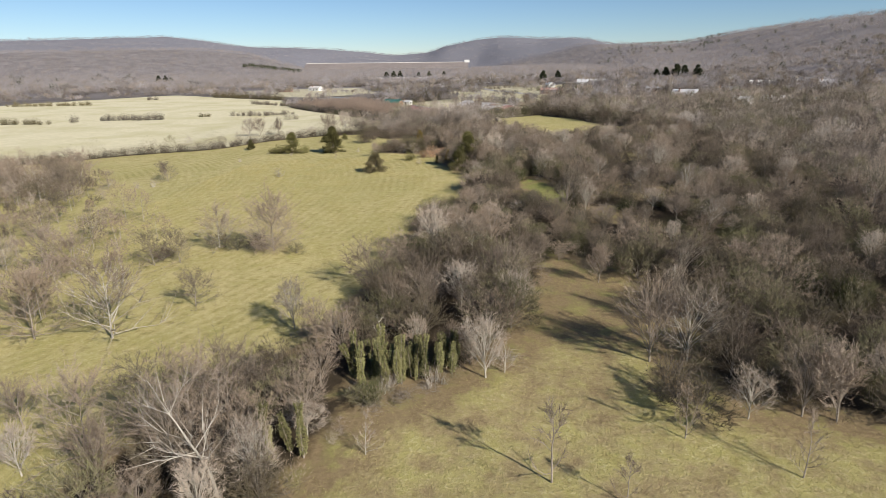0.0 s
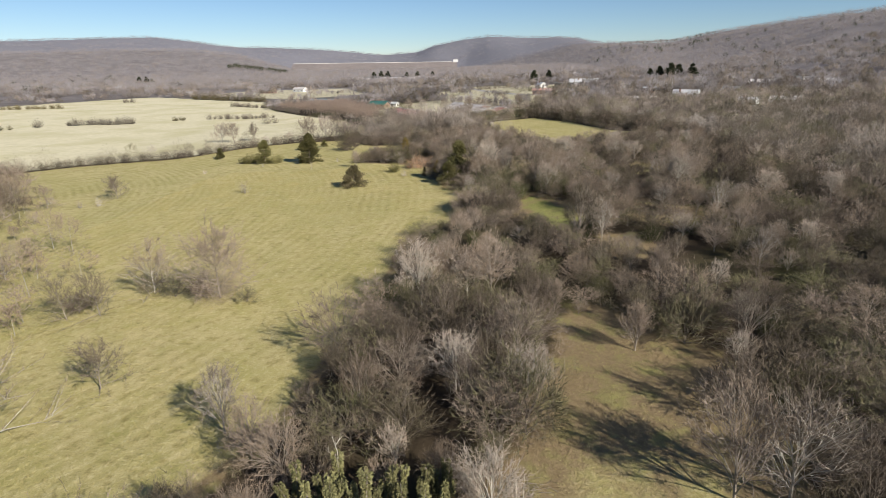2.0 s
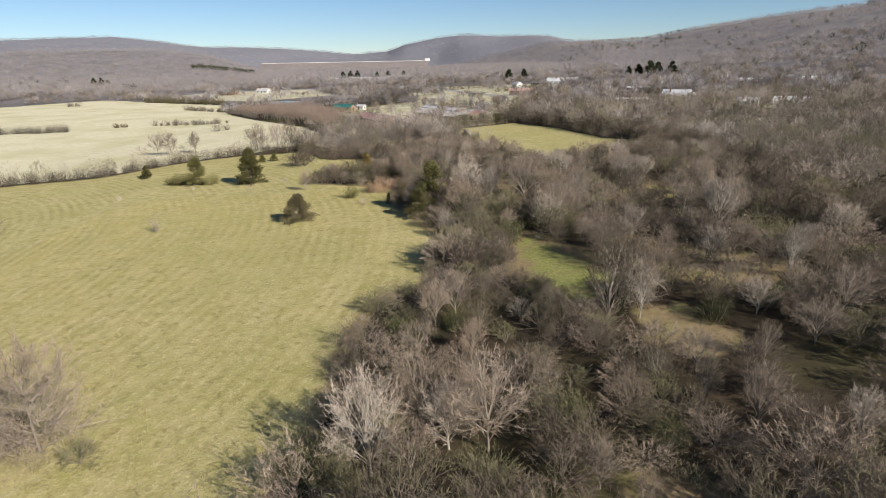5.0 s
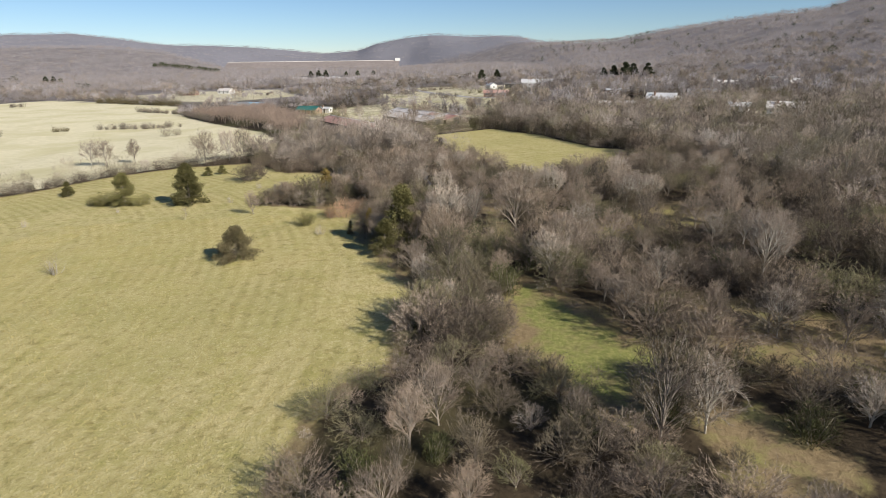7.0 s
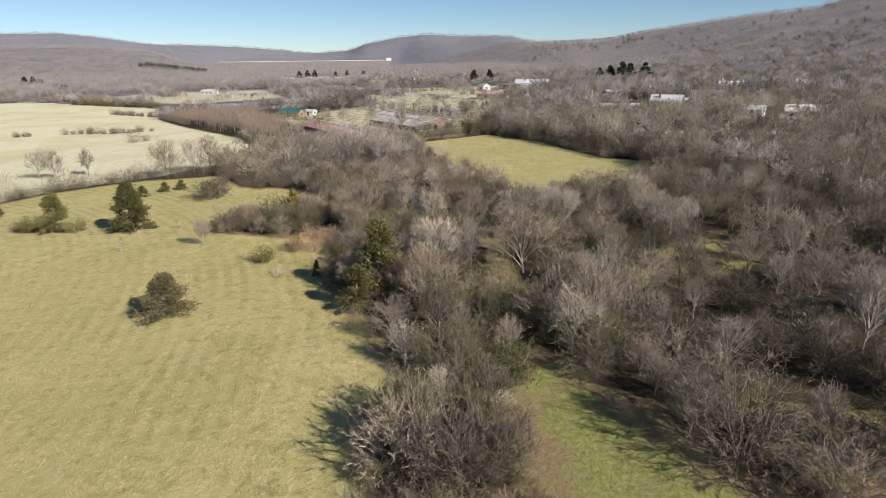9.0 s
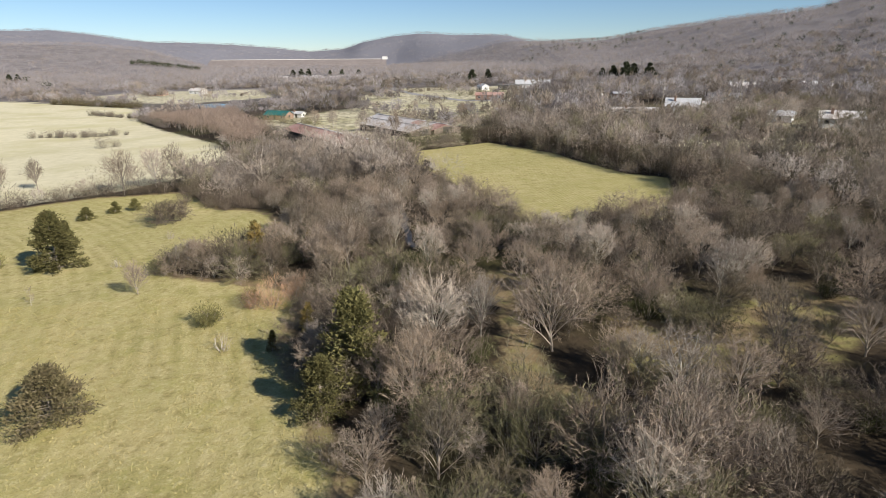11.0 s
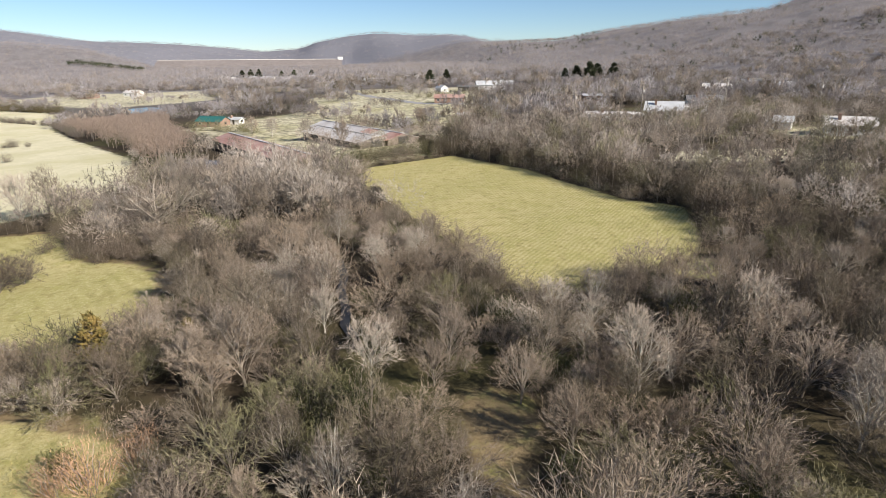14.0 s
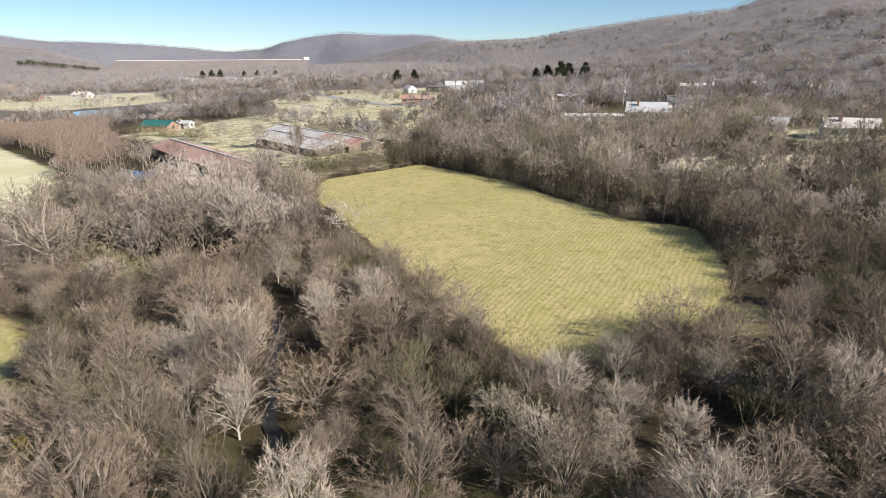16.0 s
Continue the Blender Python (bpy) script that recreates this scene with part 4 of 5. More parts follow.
ROUNDED_SOUTH = [(-5.8, 57, 5.2), (1.3, 57.5, 5), (3.2, 58.3, 7), (19.5, 60.2, 5.4), (-11.5, 65, 5), (-14.5, 71.2, 6.4), (-4.2, 72.8, 6), (-10.8, 73.5, 4.2), (-4.9, 75.5, 6.6),
                 (21.1, 74.9, 5.2), (-0.5, 75.2, 5.2), (20.4, 80, 5.2), (7.5, 83.4, 3.6), (15.9, 84, 3.2), (6, 87, 3.4), (24.3, 106.2, 4.2), (7, 98.6, 2.6), (-11, 100.2, 3.4), (0, 103, 3.4),
                 (11.1, 103.2, 3.2), (-8, 106, 2.6), (2.2, 108.5, 2.8), (-2.2, 119.6, 5), (17.3, 119, 5.4), (1.5, 119, 3), (-3, 124, 4.4), (-5, 124.5, 3.2), (-3.5, 127, 3.8)]
ROUNDED_NORTH = [(28.3, 119, 6.2), (18.5, 122.2, 6.4), (32, 127, 5), (18, 130.5, 4.5), (-0.9, 132.7, 5.4), (33, 140, 4.5), (28.8, 142.5, 5), (-0.9, 146.2, 5), (-8.2, 155, 6.4), (45, 155.5, 6),
                 (24, 156.6, 4), (12, 161.2, 5.4), (27.8, 162.6, 5), (15.2, 163, 4.4), (-0.2, 165.3, 6), (21, 165.4, 5.6), (-10, 169, 5.2), (-1.7, 171, 5.4), (12.5, 171.4, 4.4), (2.2, 173.5, 3),
                 (-13.2, 173.5, 4.6), (15.5, 175.5, 4.2), (-5.4, 176, 4.4), (-6.3, 181.6, 4.6)]


def stand_height(x, y):
    """Height of the wood at x, y, between the trees that stand out."""
    p = np.array(UPSWEPT_SOUTH + UPSWEPT_NORTH + ROUNDED_SOUTH + ROUNDED_NORTH)
    w = 1 / (np.hypot(np.asarray(x)[:, None] - p[:, 0], np.asarray(y)[:, None] - p[:, 1]) + 2.0) ** 3
    return (w * p[:, 2]).sum(1) / w.sum(1)


def plant_woods():
    """Single trees and bushes of the near wood, each an object of its own."""
    rng = np.random.RandomState(11)
    for trees, kind, H in ((UPSWEPT_SOUTH + UPSWEPT_NORTH, TREE, 8.0), (ROUNDED_SOUTH + ROUNDED_NORTH, DOME, 6.0)):
        for k, (x, y, h) in enumerate(trees):
            kind.put(k, turned(x, y, (0.2 + 0.8 * h / H) * rng.uniform(0.95, 1.2), rng, 3, h / H))
    known = np.array(UPSWEPT_SOUTH + UPSWEPT_NORTH + ROUNDED_SOUTH + ROUNDED_NORTH)
    x, y, _ = jittered(-34, 60, 22, 226, 4.2, 11)
    bx, by, _ = jittered(-34, 60, 22, 226, 3.6, 12)
    gap = np.min(np.hypot(bx[:, None] - x, by[:, None] - y), 1)
    thick = (gap > 1.3) & (waves(bx, by, 14, 9) + rng.uniform(-0.25, 0.25, len(bx)) > -0.16)
    tree = np.concatenate([np.ones(len(x), bool), np.zeros(int(thick.sum()), bool)])
    x, y = np.concatenate([x, bx[thick]]), np.concatenate([y, by[thick]])
    ok = wooded(x, y, 0.8) & ~(tree & ~wooded(x, y, 1.8)) & ~inside(SCATTER, x, y)
    ok &= np.min(np.hypot(x[:, None] - known[:, 0], y[:, None] - known[:, 1]), 1) > np.where(tree, 2.6, 1.8)
    ok &= (x < 20) | (rng.uniform(0, 1, len(x)) < np.where(tree, 0.74, 0.5) + 0.14 * (y > 155))
    x, y, tree = x[ok], y[ok], tree[ok]
    tall = stand_height(x, y)
    stand = waves(x, y, 26, 31) + rng.uniform(-0.6, 0.6, len(x)) + 0.2 * (y > 165) - 0.35 * ((x > 20) & (y < 150))
    inner = np.minimum(edge_gap(ALLEY, x, y), edge_gap(MEADOW, x, y))
    for i in range(len(x)):
        h = max(tall[i], 3.2) * rng.uniform(0.66, 1.0) * (0.78 + 0.22 * min(1.0, inner[i] / 6))
        if tree[i] and stand[i] > 0.08 and h > 3.4:
            TREE.put(rng.randint(6), turned(x[i], y[i], h / 8.0 * rng.uniform(1.0, 1.35), rng, 4, h / 8.0))
        elif tree[i]:
            DOME.put(rng.randint(6), turned(x[i], y[i], (0.28 + 0.66 * h / 6.0) * rng.uniform(0.92, 1.2), rng, 4, h * 0.94 / 6.0))
        elif stand[i] > 0.1:
            SHRUB.put(rng.randint(4), turned(x[i], y[i], (0.3 + 0.5 * h / 4.5) * rng.uniform(0.85, 1.1), rng, 4, h * 0.72 / 4.5))
        else:
            BUSH.put(rng.randint(6), turned(x[i], y[i], (0.35 + 0.42 * h / 3.6) * rng.uniform(0.85, 1.15), rng, 4, h * 0.6 / 3.6))
    mats = [M_TWIG, M_TWIG_DARK, M_TWIG_OLIVE, M_TWIG_PALE]
    # low growth where the wood meets the grass
    ex, ey = [], []
    for poly in (MEADOW[:22], ALLEY, CLEARING, FIELD_C + FIELD_C[:1], GLADES[0]):
        for (x0, y0), (x1, y1) in zip(poly, poly[1:]):
            n = max(1, int(math.hypot(x1 - x0, y1 - y0) / (1.5 if poly in (ALLEY, CLEARING) else 0.9)))
            s_ = rng.uniform(0, 1, n)
            ex.append(x0 + (x1 - x0) * s_), ey.append(y0 + (y1 - y0) * s_)
    ex, ey = np.concatenate(ex), np.concatenate(ey)
    ex, ey = ex + rng.normal(0, 1.2, len(ex)), ey + rng.normal(0, 1.2, len(ey))
    fx, fy = np.array(FIELD_C)[:, 0], np.array(FIELD_C)[:, 1]
    t = rng.uniform(0, len(fx), 520)
    i0 = t.astype(int) % len(fx)
    i1 = (i0 + 1) % len(fx)
    ex = np.concatenate([ex, fx[i0] + (fx[i1] - fx[i0]) * (t % 1) + rng.normal(0, 3.2, 520)])
    ey = np.concatenate([ey, fy[i0] + (fy[i1] - fy[i0]) * (t % 1) + rng.normal(0, 3.2, 520)])
    ok = wooded(ex, ey, -1) & (ey > 20) & ~((edge_gap(ALLEY, ex, ey) < 2) & (ey < 34))
    ex, ey = ex[ok], ey[ok]
    c = rng.uniform(0.8, 3.0, len(ex)) * np.where(ey > 185, 1.35, 1.0)
    stuff("wood_edge_scrub", "low leafless scrub where the wood meets the grass", "scrub", grown(ex, ey, c, 340, np.full(len(ex), 0.028), rng, BUSHES, 1.15),
          stems_for(ex, ey, c, c * 0.008, rng), mats, M_BARK, rng.choice(4, len(ex), p=(0.3, 0.4, 0.25, 0.05)), 340)


plant_woods()


def plant_far():
    rng = np.random.RandomState(21)
    # middle distance: groves where the wood is closed, single crowns along its edges
    mats = [M_GROVE, M_GROVE_DARK, M_GROVE_OLIVE, M_GROVE_PALE]

    def grove(seed, n, dark, spread=5.8, **kw):
        """A handful of trees on level ground, each with its wood and twigs."""
        r = np.random.RandomState(seed)
        vs, fs, slots, at = [], [], [], 0
        for i in range(n):
            a, q = i * 2.4 + r.uniform(0, 1), math.sqrt((i + 0.4) / n) * spread
            up = r.uniform(0, 1) < 0.5
            h = r.choice((4.2, 5.2, 6.4, 7.4)) * r.uniform(0.9, 1.1)
            t, b, w = shaped(seed=seed * 50 + i, H=h, R=h * r.uniform(0.36, 0.46) if up else h * r.uniform(0.46, 0.58), mid=0.56 if up else 0.45, low=-0.35, attach=(0.05, 0.4) if up else (0.02, 0.25),
                             lump=0.22, fine=False, **kw)
            v, f = joined(t, b, w)
            vs.append(v + (q * math.cos(a), q * math.sin(a), 0)), fs.append(f + at)
            slots += [np.full(len(t[1]) + len(b[1]), 4), np.full(len(w[1]), r.choice(4, p=dark))]
            at += len(v)
        return sheet("grove", np.concatenate(vs), np.concatenate(fs), [*mats, M_BARK], False, np.concatenate(slots))
    close = [grove(600 + i, 7, (0.32, 0.36, 0.16, 0.16), limbs=11, subs=5, twigs=17, width=0.062, twig_len=0.12) for i in range(6)]
    apart = [grove(610 + i, 7, (0.42, 0.30, 0.10, 0.18), limbs=10, subs=4, twigs=17, width=0.085, twig_len=0.13) for i in range(6)]
    pale = [grove(620 + i, 8, (0.40, 0.02, 0.08, 0.50), limbs=11, subs=5, twigs=15, width=0.075, twig_len=0.13) for i in range(4)]
    cx, cy, rng = jittered(-230, 260, 60, 335, 10.0, 23)
    seen = (np.abs(cx) < 45 + 0.85 * cy) & ~((cx > -36) & (cx < 62) & (cy < 230)) & wooded(cx, cy, 4.5) & ~inside(RUST, cx, cy)
    for p in YARDS:
        seen &= ~inside(p, cx, cy) & (edge_gap(p, cx, cy) > 4)
    cx, cy = cx[seen], cy[seen]
    for i in range(len(cx)):
        far = math.hypot(max(abs(cx[i]) - 20, 0), max(cy[i] - 155, 0)) > 95
        tall = inside(TALL_STAND, [cx[i]], [cy[i]])[0]
        ob = tagged(new("grove", pale[rng.randint(4)] if tall else (apart if far else close)[rng.randint(6)]), "grove of tall pale leafless trees" if tall else "grove of leafless grey-brown trees", "woodland", kind="stuff")
        ob.matrix_basis = turned(cx[i], cy[i], rng.uniform(0.85, 1.1), rng, 0.5, rng.uniform(1.2, 1.4) if tall else rng.uniform(0.8, 1.1))
    x, y, rng = jittered(-230, 260, 60, 330, 5.0, 24)
    ok = wooded(x, y, 1.0) & ~((x > -34) & (x < 60) & (y < 226)) & (np.abs(x) < 45 + 0.85 * y) & ~inside(RUST, x, y)
    ok &= np.min(np.hypot(x[:, None] - cx, y[:, None] - cy), 1) > 5.0
    for p in YARDS:
        ok &= ~(inside(p, x, y) & (rng.uniform(0, 1, len(x)) < 0.72))
    a, b = x[ok], y[ok]
    h = rng.uniform(3.5, 8, len(a))
    stuff("middle_wood", "leafless winter trees along the wood's edges", "woodland", grown(a, b, h, 480, np.full(len(a), 0.075), rng, PATTERNS, 1.1),
          stems_for(a, b, h, h * 0.009, rng, 0.55), mats, M_BARK, rng.choice(4, len(a), p=(0.42, 0.33, 0.1, 0.15)), 480)
    # rust-tinted thicket round the water
    x, y, rng = jittered(-170, -30, 285, 505, 3.6, 29)
    ok = inside(RUST, x, y)
    a, b = x[ok], y[ok]
    h = rng.uniform(6, 9.5, len(a)) * np.interp(b, (380, 450), (1.0, 0.55))
    stuff("rusty_thicket", "tall rust-brown leafless thicket round the pond", "woodland", grown(a, b, h, 300, np.full(len(a), 0.105), rng, PATTERNS, 1.1),
          stems_for(a, b, h, h * 0.012, rng), M_TWIG_RUST, M_BARK)
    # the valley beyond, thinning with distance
    mats = [M_TWIG_FAR_HAZE, M_GROVE, M_GROVE_DARK, M_TWIG_HAZY]
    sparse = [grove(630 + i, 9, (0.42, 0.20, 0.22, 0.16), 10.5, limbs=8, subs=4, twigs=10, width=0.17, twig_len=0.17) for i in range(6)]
    n = 1250
    az = np.radians(rng.uniform(-47, 47, n))
    d = 245 * (1050 / 245) ** rng.uniform(0, 1, n)
    x, y = d * np.sin(az), 80 + d * np.cos(az)
    ok = wooded(x, y, 5) & ~inside(RUST, x, y) & ~((x > -236) & (x < 266) & (y < 336))
    keep = np.ones(n, bool)
    for p in YARDS:
        keep &= ~((inside(p, x, y) | (edge_gap(p, x, y) < 6)) & (rng.uniform(0, 1, n) < 0.72))
    for a, b in zip(x[ok & keep], y[ok & keep]):
        ob = tagged(new("grove", sparse[rng.randint(6)]), "distant bare woodland across the valley floor", "woodland", kind="stuff")
        wide = rng.uniform(0.85, 1.1) * (1 + max(0, math.hypot(a, b - 80) - 450) / 900)
        ob.matrix_basis = turned(a, b, wide, rng, 0.5, rng.choice((0.75, 0.95, 1.15, 1.4)))
    # the hills, their forest greyed and blued as painted haze
    n = 46000
    az = np.radians(rng.uniform(-48, 48, n))
    d = 700 * (4800 / 700) ** (rng.uniform(0, 1, n) ** 0.85)
    x, y = d * np.sin(az), 80 + d * np.cos(az)
    bear = np.degrees(az)
    dam = (bear > -18) & (bear < -3.5) & (d > 2500) & (d < 3050)
    ok = ~dam & ~inside(OPEN_WAYS[2], x, y) & ~inside(YARDS[5], x, y) & ~inside(YARDS[4], x, y) & ~inside(YARDS[1], x, y)
    a, b, d = x[ok], y[ok], d[ok]
    h = rng.uniform(8, 15, len(a))
    for name, label, sel, m in (("hill_forest", "bare grey-brown winter forest on the near slopes", d < 2700, [M_TWIG_FAR_HAZE, M_TWIG_HAZY, M_GROVE]),
                                ("mountain_forest", "bare winter forest on the far hills, tinted haze-blue", d >= 2700, [M_TWIG_HILL_HAZE, M_TWIG_HILL_HAZE, M_TWIG_FAR_HAZE])):
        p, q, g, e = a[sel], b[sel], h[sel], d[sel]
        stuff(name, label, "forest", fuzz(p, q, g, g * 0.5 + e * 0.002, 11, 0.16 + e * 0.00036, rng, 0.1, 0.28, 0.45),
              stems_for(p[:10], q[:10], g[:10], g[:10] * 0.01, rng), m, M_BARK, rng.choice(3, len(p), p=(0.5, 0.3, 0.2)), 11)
    # evergreens on the hills: a dark plantation strip and scattered pines on the eastern crest
    az = np.radians(np.concatenate([rng.uniform(-25.0, -19.8, 150), rng.uniform(8.5, 19, 110), rng.uniform(20, 40, 60), rng.uniform(-45, -30, 30)]))
    dd = np.concatenate([1750 + rng.uniform(-25, 25, 150), rng.uniform(1500, 2450, 110), rng.uniform(700, 1700, 60), rng.uniform(700, 1500, 30)])
    p, q = dd * np.sin(az), 80 + dd * np.cos(az)
    g = rng.uniform(9, 14, len(p))
    stuff("hill_pines", "dark green pines scattered over the wooded hills", "pine wood", fuzz(p, q, g, g * 0.42, 60, np.full(len(p), 0.7), rng, 0.05, 0.22, 0.5),
          stems_for(p, q, g, g * 0.015, rng), M_PINE, M_BARK)
    # scattered trees left of the meadow
    x, y, rng = jittered(-200, -48, 20, 175, 5.6, 31)
    ok = inside(SCATTER, x, y) & (rng.uniform(0, 1, len(x)) < 0.8)
    x2, y2, _ = jittered(-185, -88, 78, 175, 4.6, 37)
    ok2 = inside([(-178, 172), (-120, 160), (-94, 124), (-108, 84), (-185, 80)], x2, y2)
    a, b = np.concatenate([x[ok], x2[ok2]]), np.concatenate([y[ok], y2[ok2]])
    h = rng.uniform(2.5, 7.5, len(a))
    stuff("scattered_scrub", "scattered bare trees and scrub on rough grass", "scrub", grown(a, b, h, 700, np.full(len(a), 0.066), rng, PATTERNS, 1.1),
          stems_for(a, b, h, h * 0.011, rng), [M_TWIG, M_TWIG_DARK, M_TWIG_PALE], M_BARK_PALE, rng.choice(3, len(a), p=(0.5, 0.35, 0.15)), 700)


plant_far()


BUSH_ROWS = [([(-290, 312), (-258, 316)], 3.5), ([(-250, 326), (-246, 328)], 4.0), ([(-238, 335), (-202, 345)], 3.8), ([(-190, 361), (-183, 364)], 3.0), ([(-170, 371), (-134, 372)], 3.0),
             ([(-119, 329), (-114, 331)], 5.0), ([(-404, 457), (-340, 470)], 3.5), ([(-334, 540), (-325, 543)], 4.0), 
             ([(-205, 480), (-165, 455), (-125, 392)], 3.5), ([(-200, 532), (-290, 580)], 5.0)]


def hedge(name, label, line, h, half, step, m_twig, seed, k=130, width=0.06):
    rng = np.random.RandomState(seed)
    xs, ys = [], []
    for (x0, y0), (x1, y1) in zip(line, line[1:]):
        n = max(2, int(math.hypot(x1 - x0, y1 - y0) / step))
        s = np.linspace(0, 1, n, endpoint=False)
        xs.append(x0 + (x1 - x0) * s), ys.append(y0 + (y1 - y0) * s)
    x, y = np.concatenate(xs), np.concatenate(ys)
    x, y = x + rng.normal(0, half, len(x)), y + rng.normal(0, half, len(x))
    hh = h * rng.uniform(0.55, 1.2, len(x))
    stuff(name, label, "hedge", grown(x, y, hh, k * 2, np.full(len(x), width), rng, BUSHES, 1.1), stems_for(x, y, hh, hh * 0.015, rng), m_twig, M_BARK)


hedge("far_hedgerow", "straggling leafless hedgerow between meadow and pale field", [(-50, 238), (-75, 238), (-93, 227), (-104, 209), (-136, 200), (-172, 180)], 3.4, 1.1, 1.0, M_TWIG_DARK, 41, 260)
hedge("far_hedgerow_trees", "bare trees rising from the hedgerow", [(-52, 240), (-75, 240), (-93, 228), (-104, 211), (-136, 201), (-172, 182)], 6.0, 1.5, 7.0, M_TWIG, 46, 260)
hedge("field_hedge", "dark dense hedge along the small field", [(12, 293), (21, 290), (34, 267), (45, 235), (51, 227), (47, 212)], 5.2, 1.6, 0.6, M_TWIG_DARK, 42, 340)
hedge("field_hedge", "dense olive-brown hedge between the field and the sheds", [(-13, 285), (-4, 289), (10, 297), (18, 297)], 4.4, 1.3, 0.6, M_TWIG_OLIVE, 43, 300)
hedge("corner_thicket", "dark dense thicket at the far corner of the meadow", [(-33, 219), (-43, 223), (-50, 231), (-54, 241)], 3.0, 1.5, 0.4, M_TWIG_DARK, 44, 300)
hedge("corner_thicket", "leafless grey thicket behind the corner of the meadow", [(-31, 224), (-40, 230), (-46, 243)], 3.8, 2.4, 0.6, M_TWIG, 45, 300)
for k, line in enumerate([[(-70, 575), (0, 600), (40, 640)], [(-150, 690), (-60, 720)], [(50, 400), (120, 405)], [(20, 520), (66, 540)], [(-300, 800), (-180, 830), (-60, 810)], [(90, 470), (200, 440)],
                          [(-12, 372), (16, 345), (22, 322)], [(-80, 395), (-45, 372)], [(100, 700), (240, 660)]]):
    hedge("valley_hedge", "dark brushy hedge across the valley", line, 5.0, 2.5, 2.2, (M_TWIG_DARK, M_TWIG_OLIVE)[k % 2], 80 + k, 130, 0.16)
for k, (line, hh) in enumerate(BUSH_ROWS):
    hedge("field_bush_row", "row of dark bushes in the pale field", line, hh * 1.05, 1.0, 1.8, M_GROVE_DARK if k % 3 else M_CEDAR_DARK, 50 + k, 400, 0.09)


# ---- ivy, snags and brush ----
def ivy_parts(seed):
    rng = np.random.RandomState(seed)
    H = rng.uniform(3.2, 4.6)
    trunk = prisms(np.array([(0, 0, -0.3), (0.1, 0, H * 0.5)]), np.array([(0.1, 0, H * 0.5), (0.05, 0.1, H)]), np.array([0.09, 0.07]), np.array([0.07, 0.04]), 6)
    n = 1100
    z = rng.uniform(0.05, 1.02, n) ** 0.9 * H
    a = rng.uniform(0, 6.28, n)
    rr = (0.30 + 0.12 * np.sin(z * 2.1 + seed)) * np.sqrt(rng.uniform(0.2, 1.1, n)) * (1.15 - 0.35 * z / H)
    p = np.stack([rr * np.cos(a), rr * np.sin(a), z], -1)
    d = unit(np.stack([np.cos(a), np.sin(a), rng.uniform(-0.8, 0.4, n)], -1) + rng.normal(0, 0.4, (n, 3)))
    return [("trunk", trunk, [M_BARK]), ("leaf_cover", slivers(p, d, rng.uniform(0.10, 0.24, n), rng.uniform(0.08, 0.16, n), rng), [M_IVY])]


IVY = Kind("ivy_clad_stump", "upright trunk wrapped in dark green ivy", "ivy trunk", "ivy-clad trunks", [(lambda i=i: ivy_parts(330 + i)) for i in range(4)])
_r = np.random.RandomState(8)
for k, (x, y) in enumerate([(-10.5, 47.5), (-9.4, 48.6), (-8.2, 47.8), (-7.2, 49.2), (-6.0, 48.6), (-5.0, 49.8), (-4.0, 49.2), (-3.0, 50.4), (-2.0, 50.0), (-11.4, 49), (-8.8, 50.2),
                            (-9.9, 46.2), (-7.8, 46.4), (-6.6, 47.2), (-4.6, 48.0), (-14.6, 36.4), (-13.4, 37.4), (-12.2, 36.8), (-15.6, 37.2), (-6.6, 50.6)]):
    IVY.put(k, turned(x, y, _r.uniform(0.65, 1.0), _r, 7))
for k in range(22):
    IVY.put(k, turned(_r.uniform(-11.5, -1.5), _r.uniform(47.2, 50.6), _r.uniform(0.4, 0.9), _r, 9))
for k in range(14):
    x = _r.uniform(-11, -1)
    PALEBUSH.put(k, turned(x, 45.2 + 0.32 * (x + 11) + _r.uniform(-0.8, 1.2), _r.uniform(0.35, 0.75), _r, 6), "low tangle of pale dry stalks at the wood's edge")

SNAG = Kind("dead_snag", "short bleached dead tree snag above the ivy", "dead tree", "",
            [(lambda: tree_parts(M_BARK_PALE, M_BARK_PALE, seed=350, H=5.5, spread=0.22, limbs=5, subs=2, twigs=1, first=0.45, rise=1.2, width=0.03, trunk_r=0.13, lean=0.1))])
SNAG.put(0, turned(-9.4, 51.0, 1.0, _r, 2))


def pile_parts(seed):
    rng = np.random.RandomState(seed)
    n = 150
    a = rng.uniform(0, 6.28, n)
    p = np.stack([rng.normal(0, 1.1, n), rng.normal(0, 0.8, n), np.abs(rng.normal(0, 0.28, n))], -1)
    d = unit(np.stack([np.cos(a), np.sin(a), rng.normal(0, 0.22, n)], -1))
    L = rng.uniform(0.6, 2.2, n)
    return [("brush", prisms(p - d * (L / 2)[:, None], p + d * (L / 2)[:, None], rng.uniform(0.010, 0.028, n), np.full(n, 0.006), 3), [M_BARK])]


PILE = Kind("brush_pile", "tangled pile of pale cut branches on the ground", "brush pile", "brush piles", [(lambda i=i: pile_parts(360 + i)) for i in range(2)])
for k, (x, y, sc) in enumerate([(-8.5, 43.6, 0.7), (-6.2, 45.0, 0.6), (-4.0, 46.6, 0.6), (17.5, 111.5, 1.0), (14.5, 113.0, 1.0), (27, 118, 1.0), (-19, 57, 0.8), (2.5, 52, 0.8)]):
    PILE.put(k, turned(x, y, sc, _r, 2))


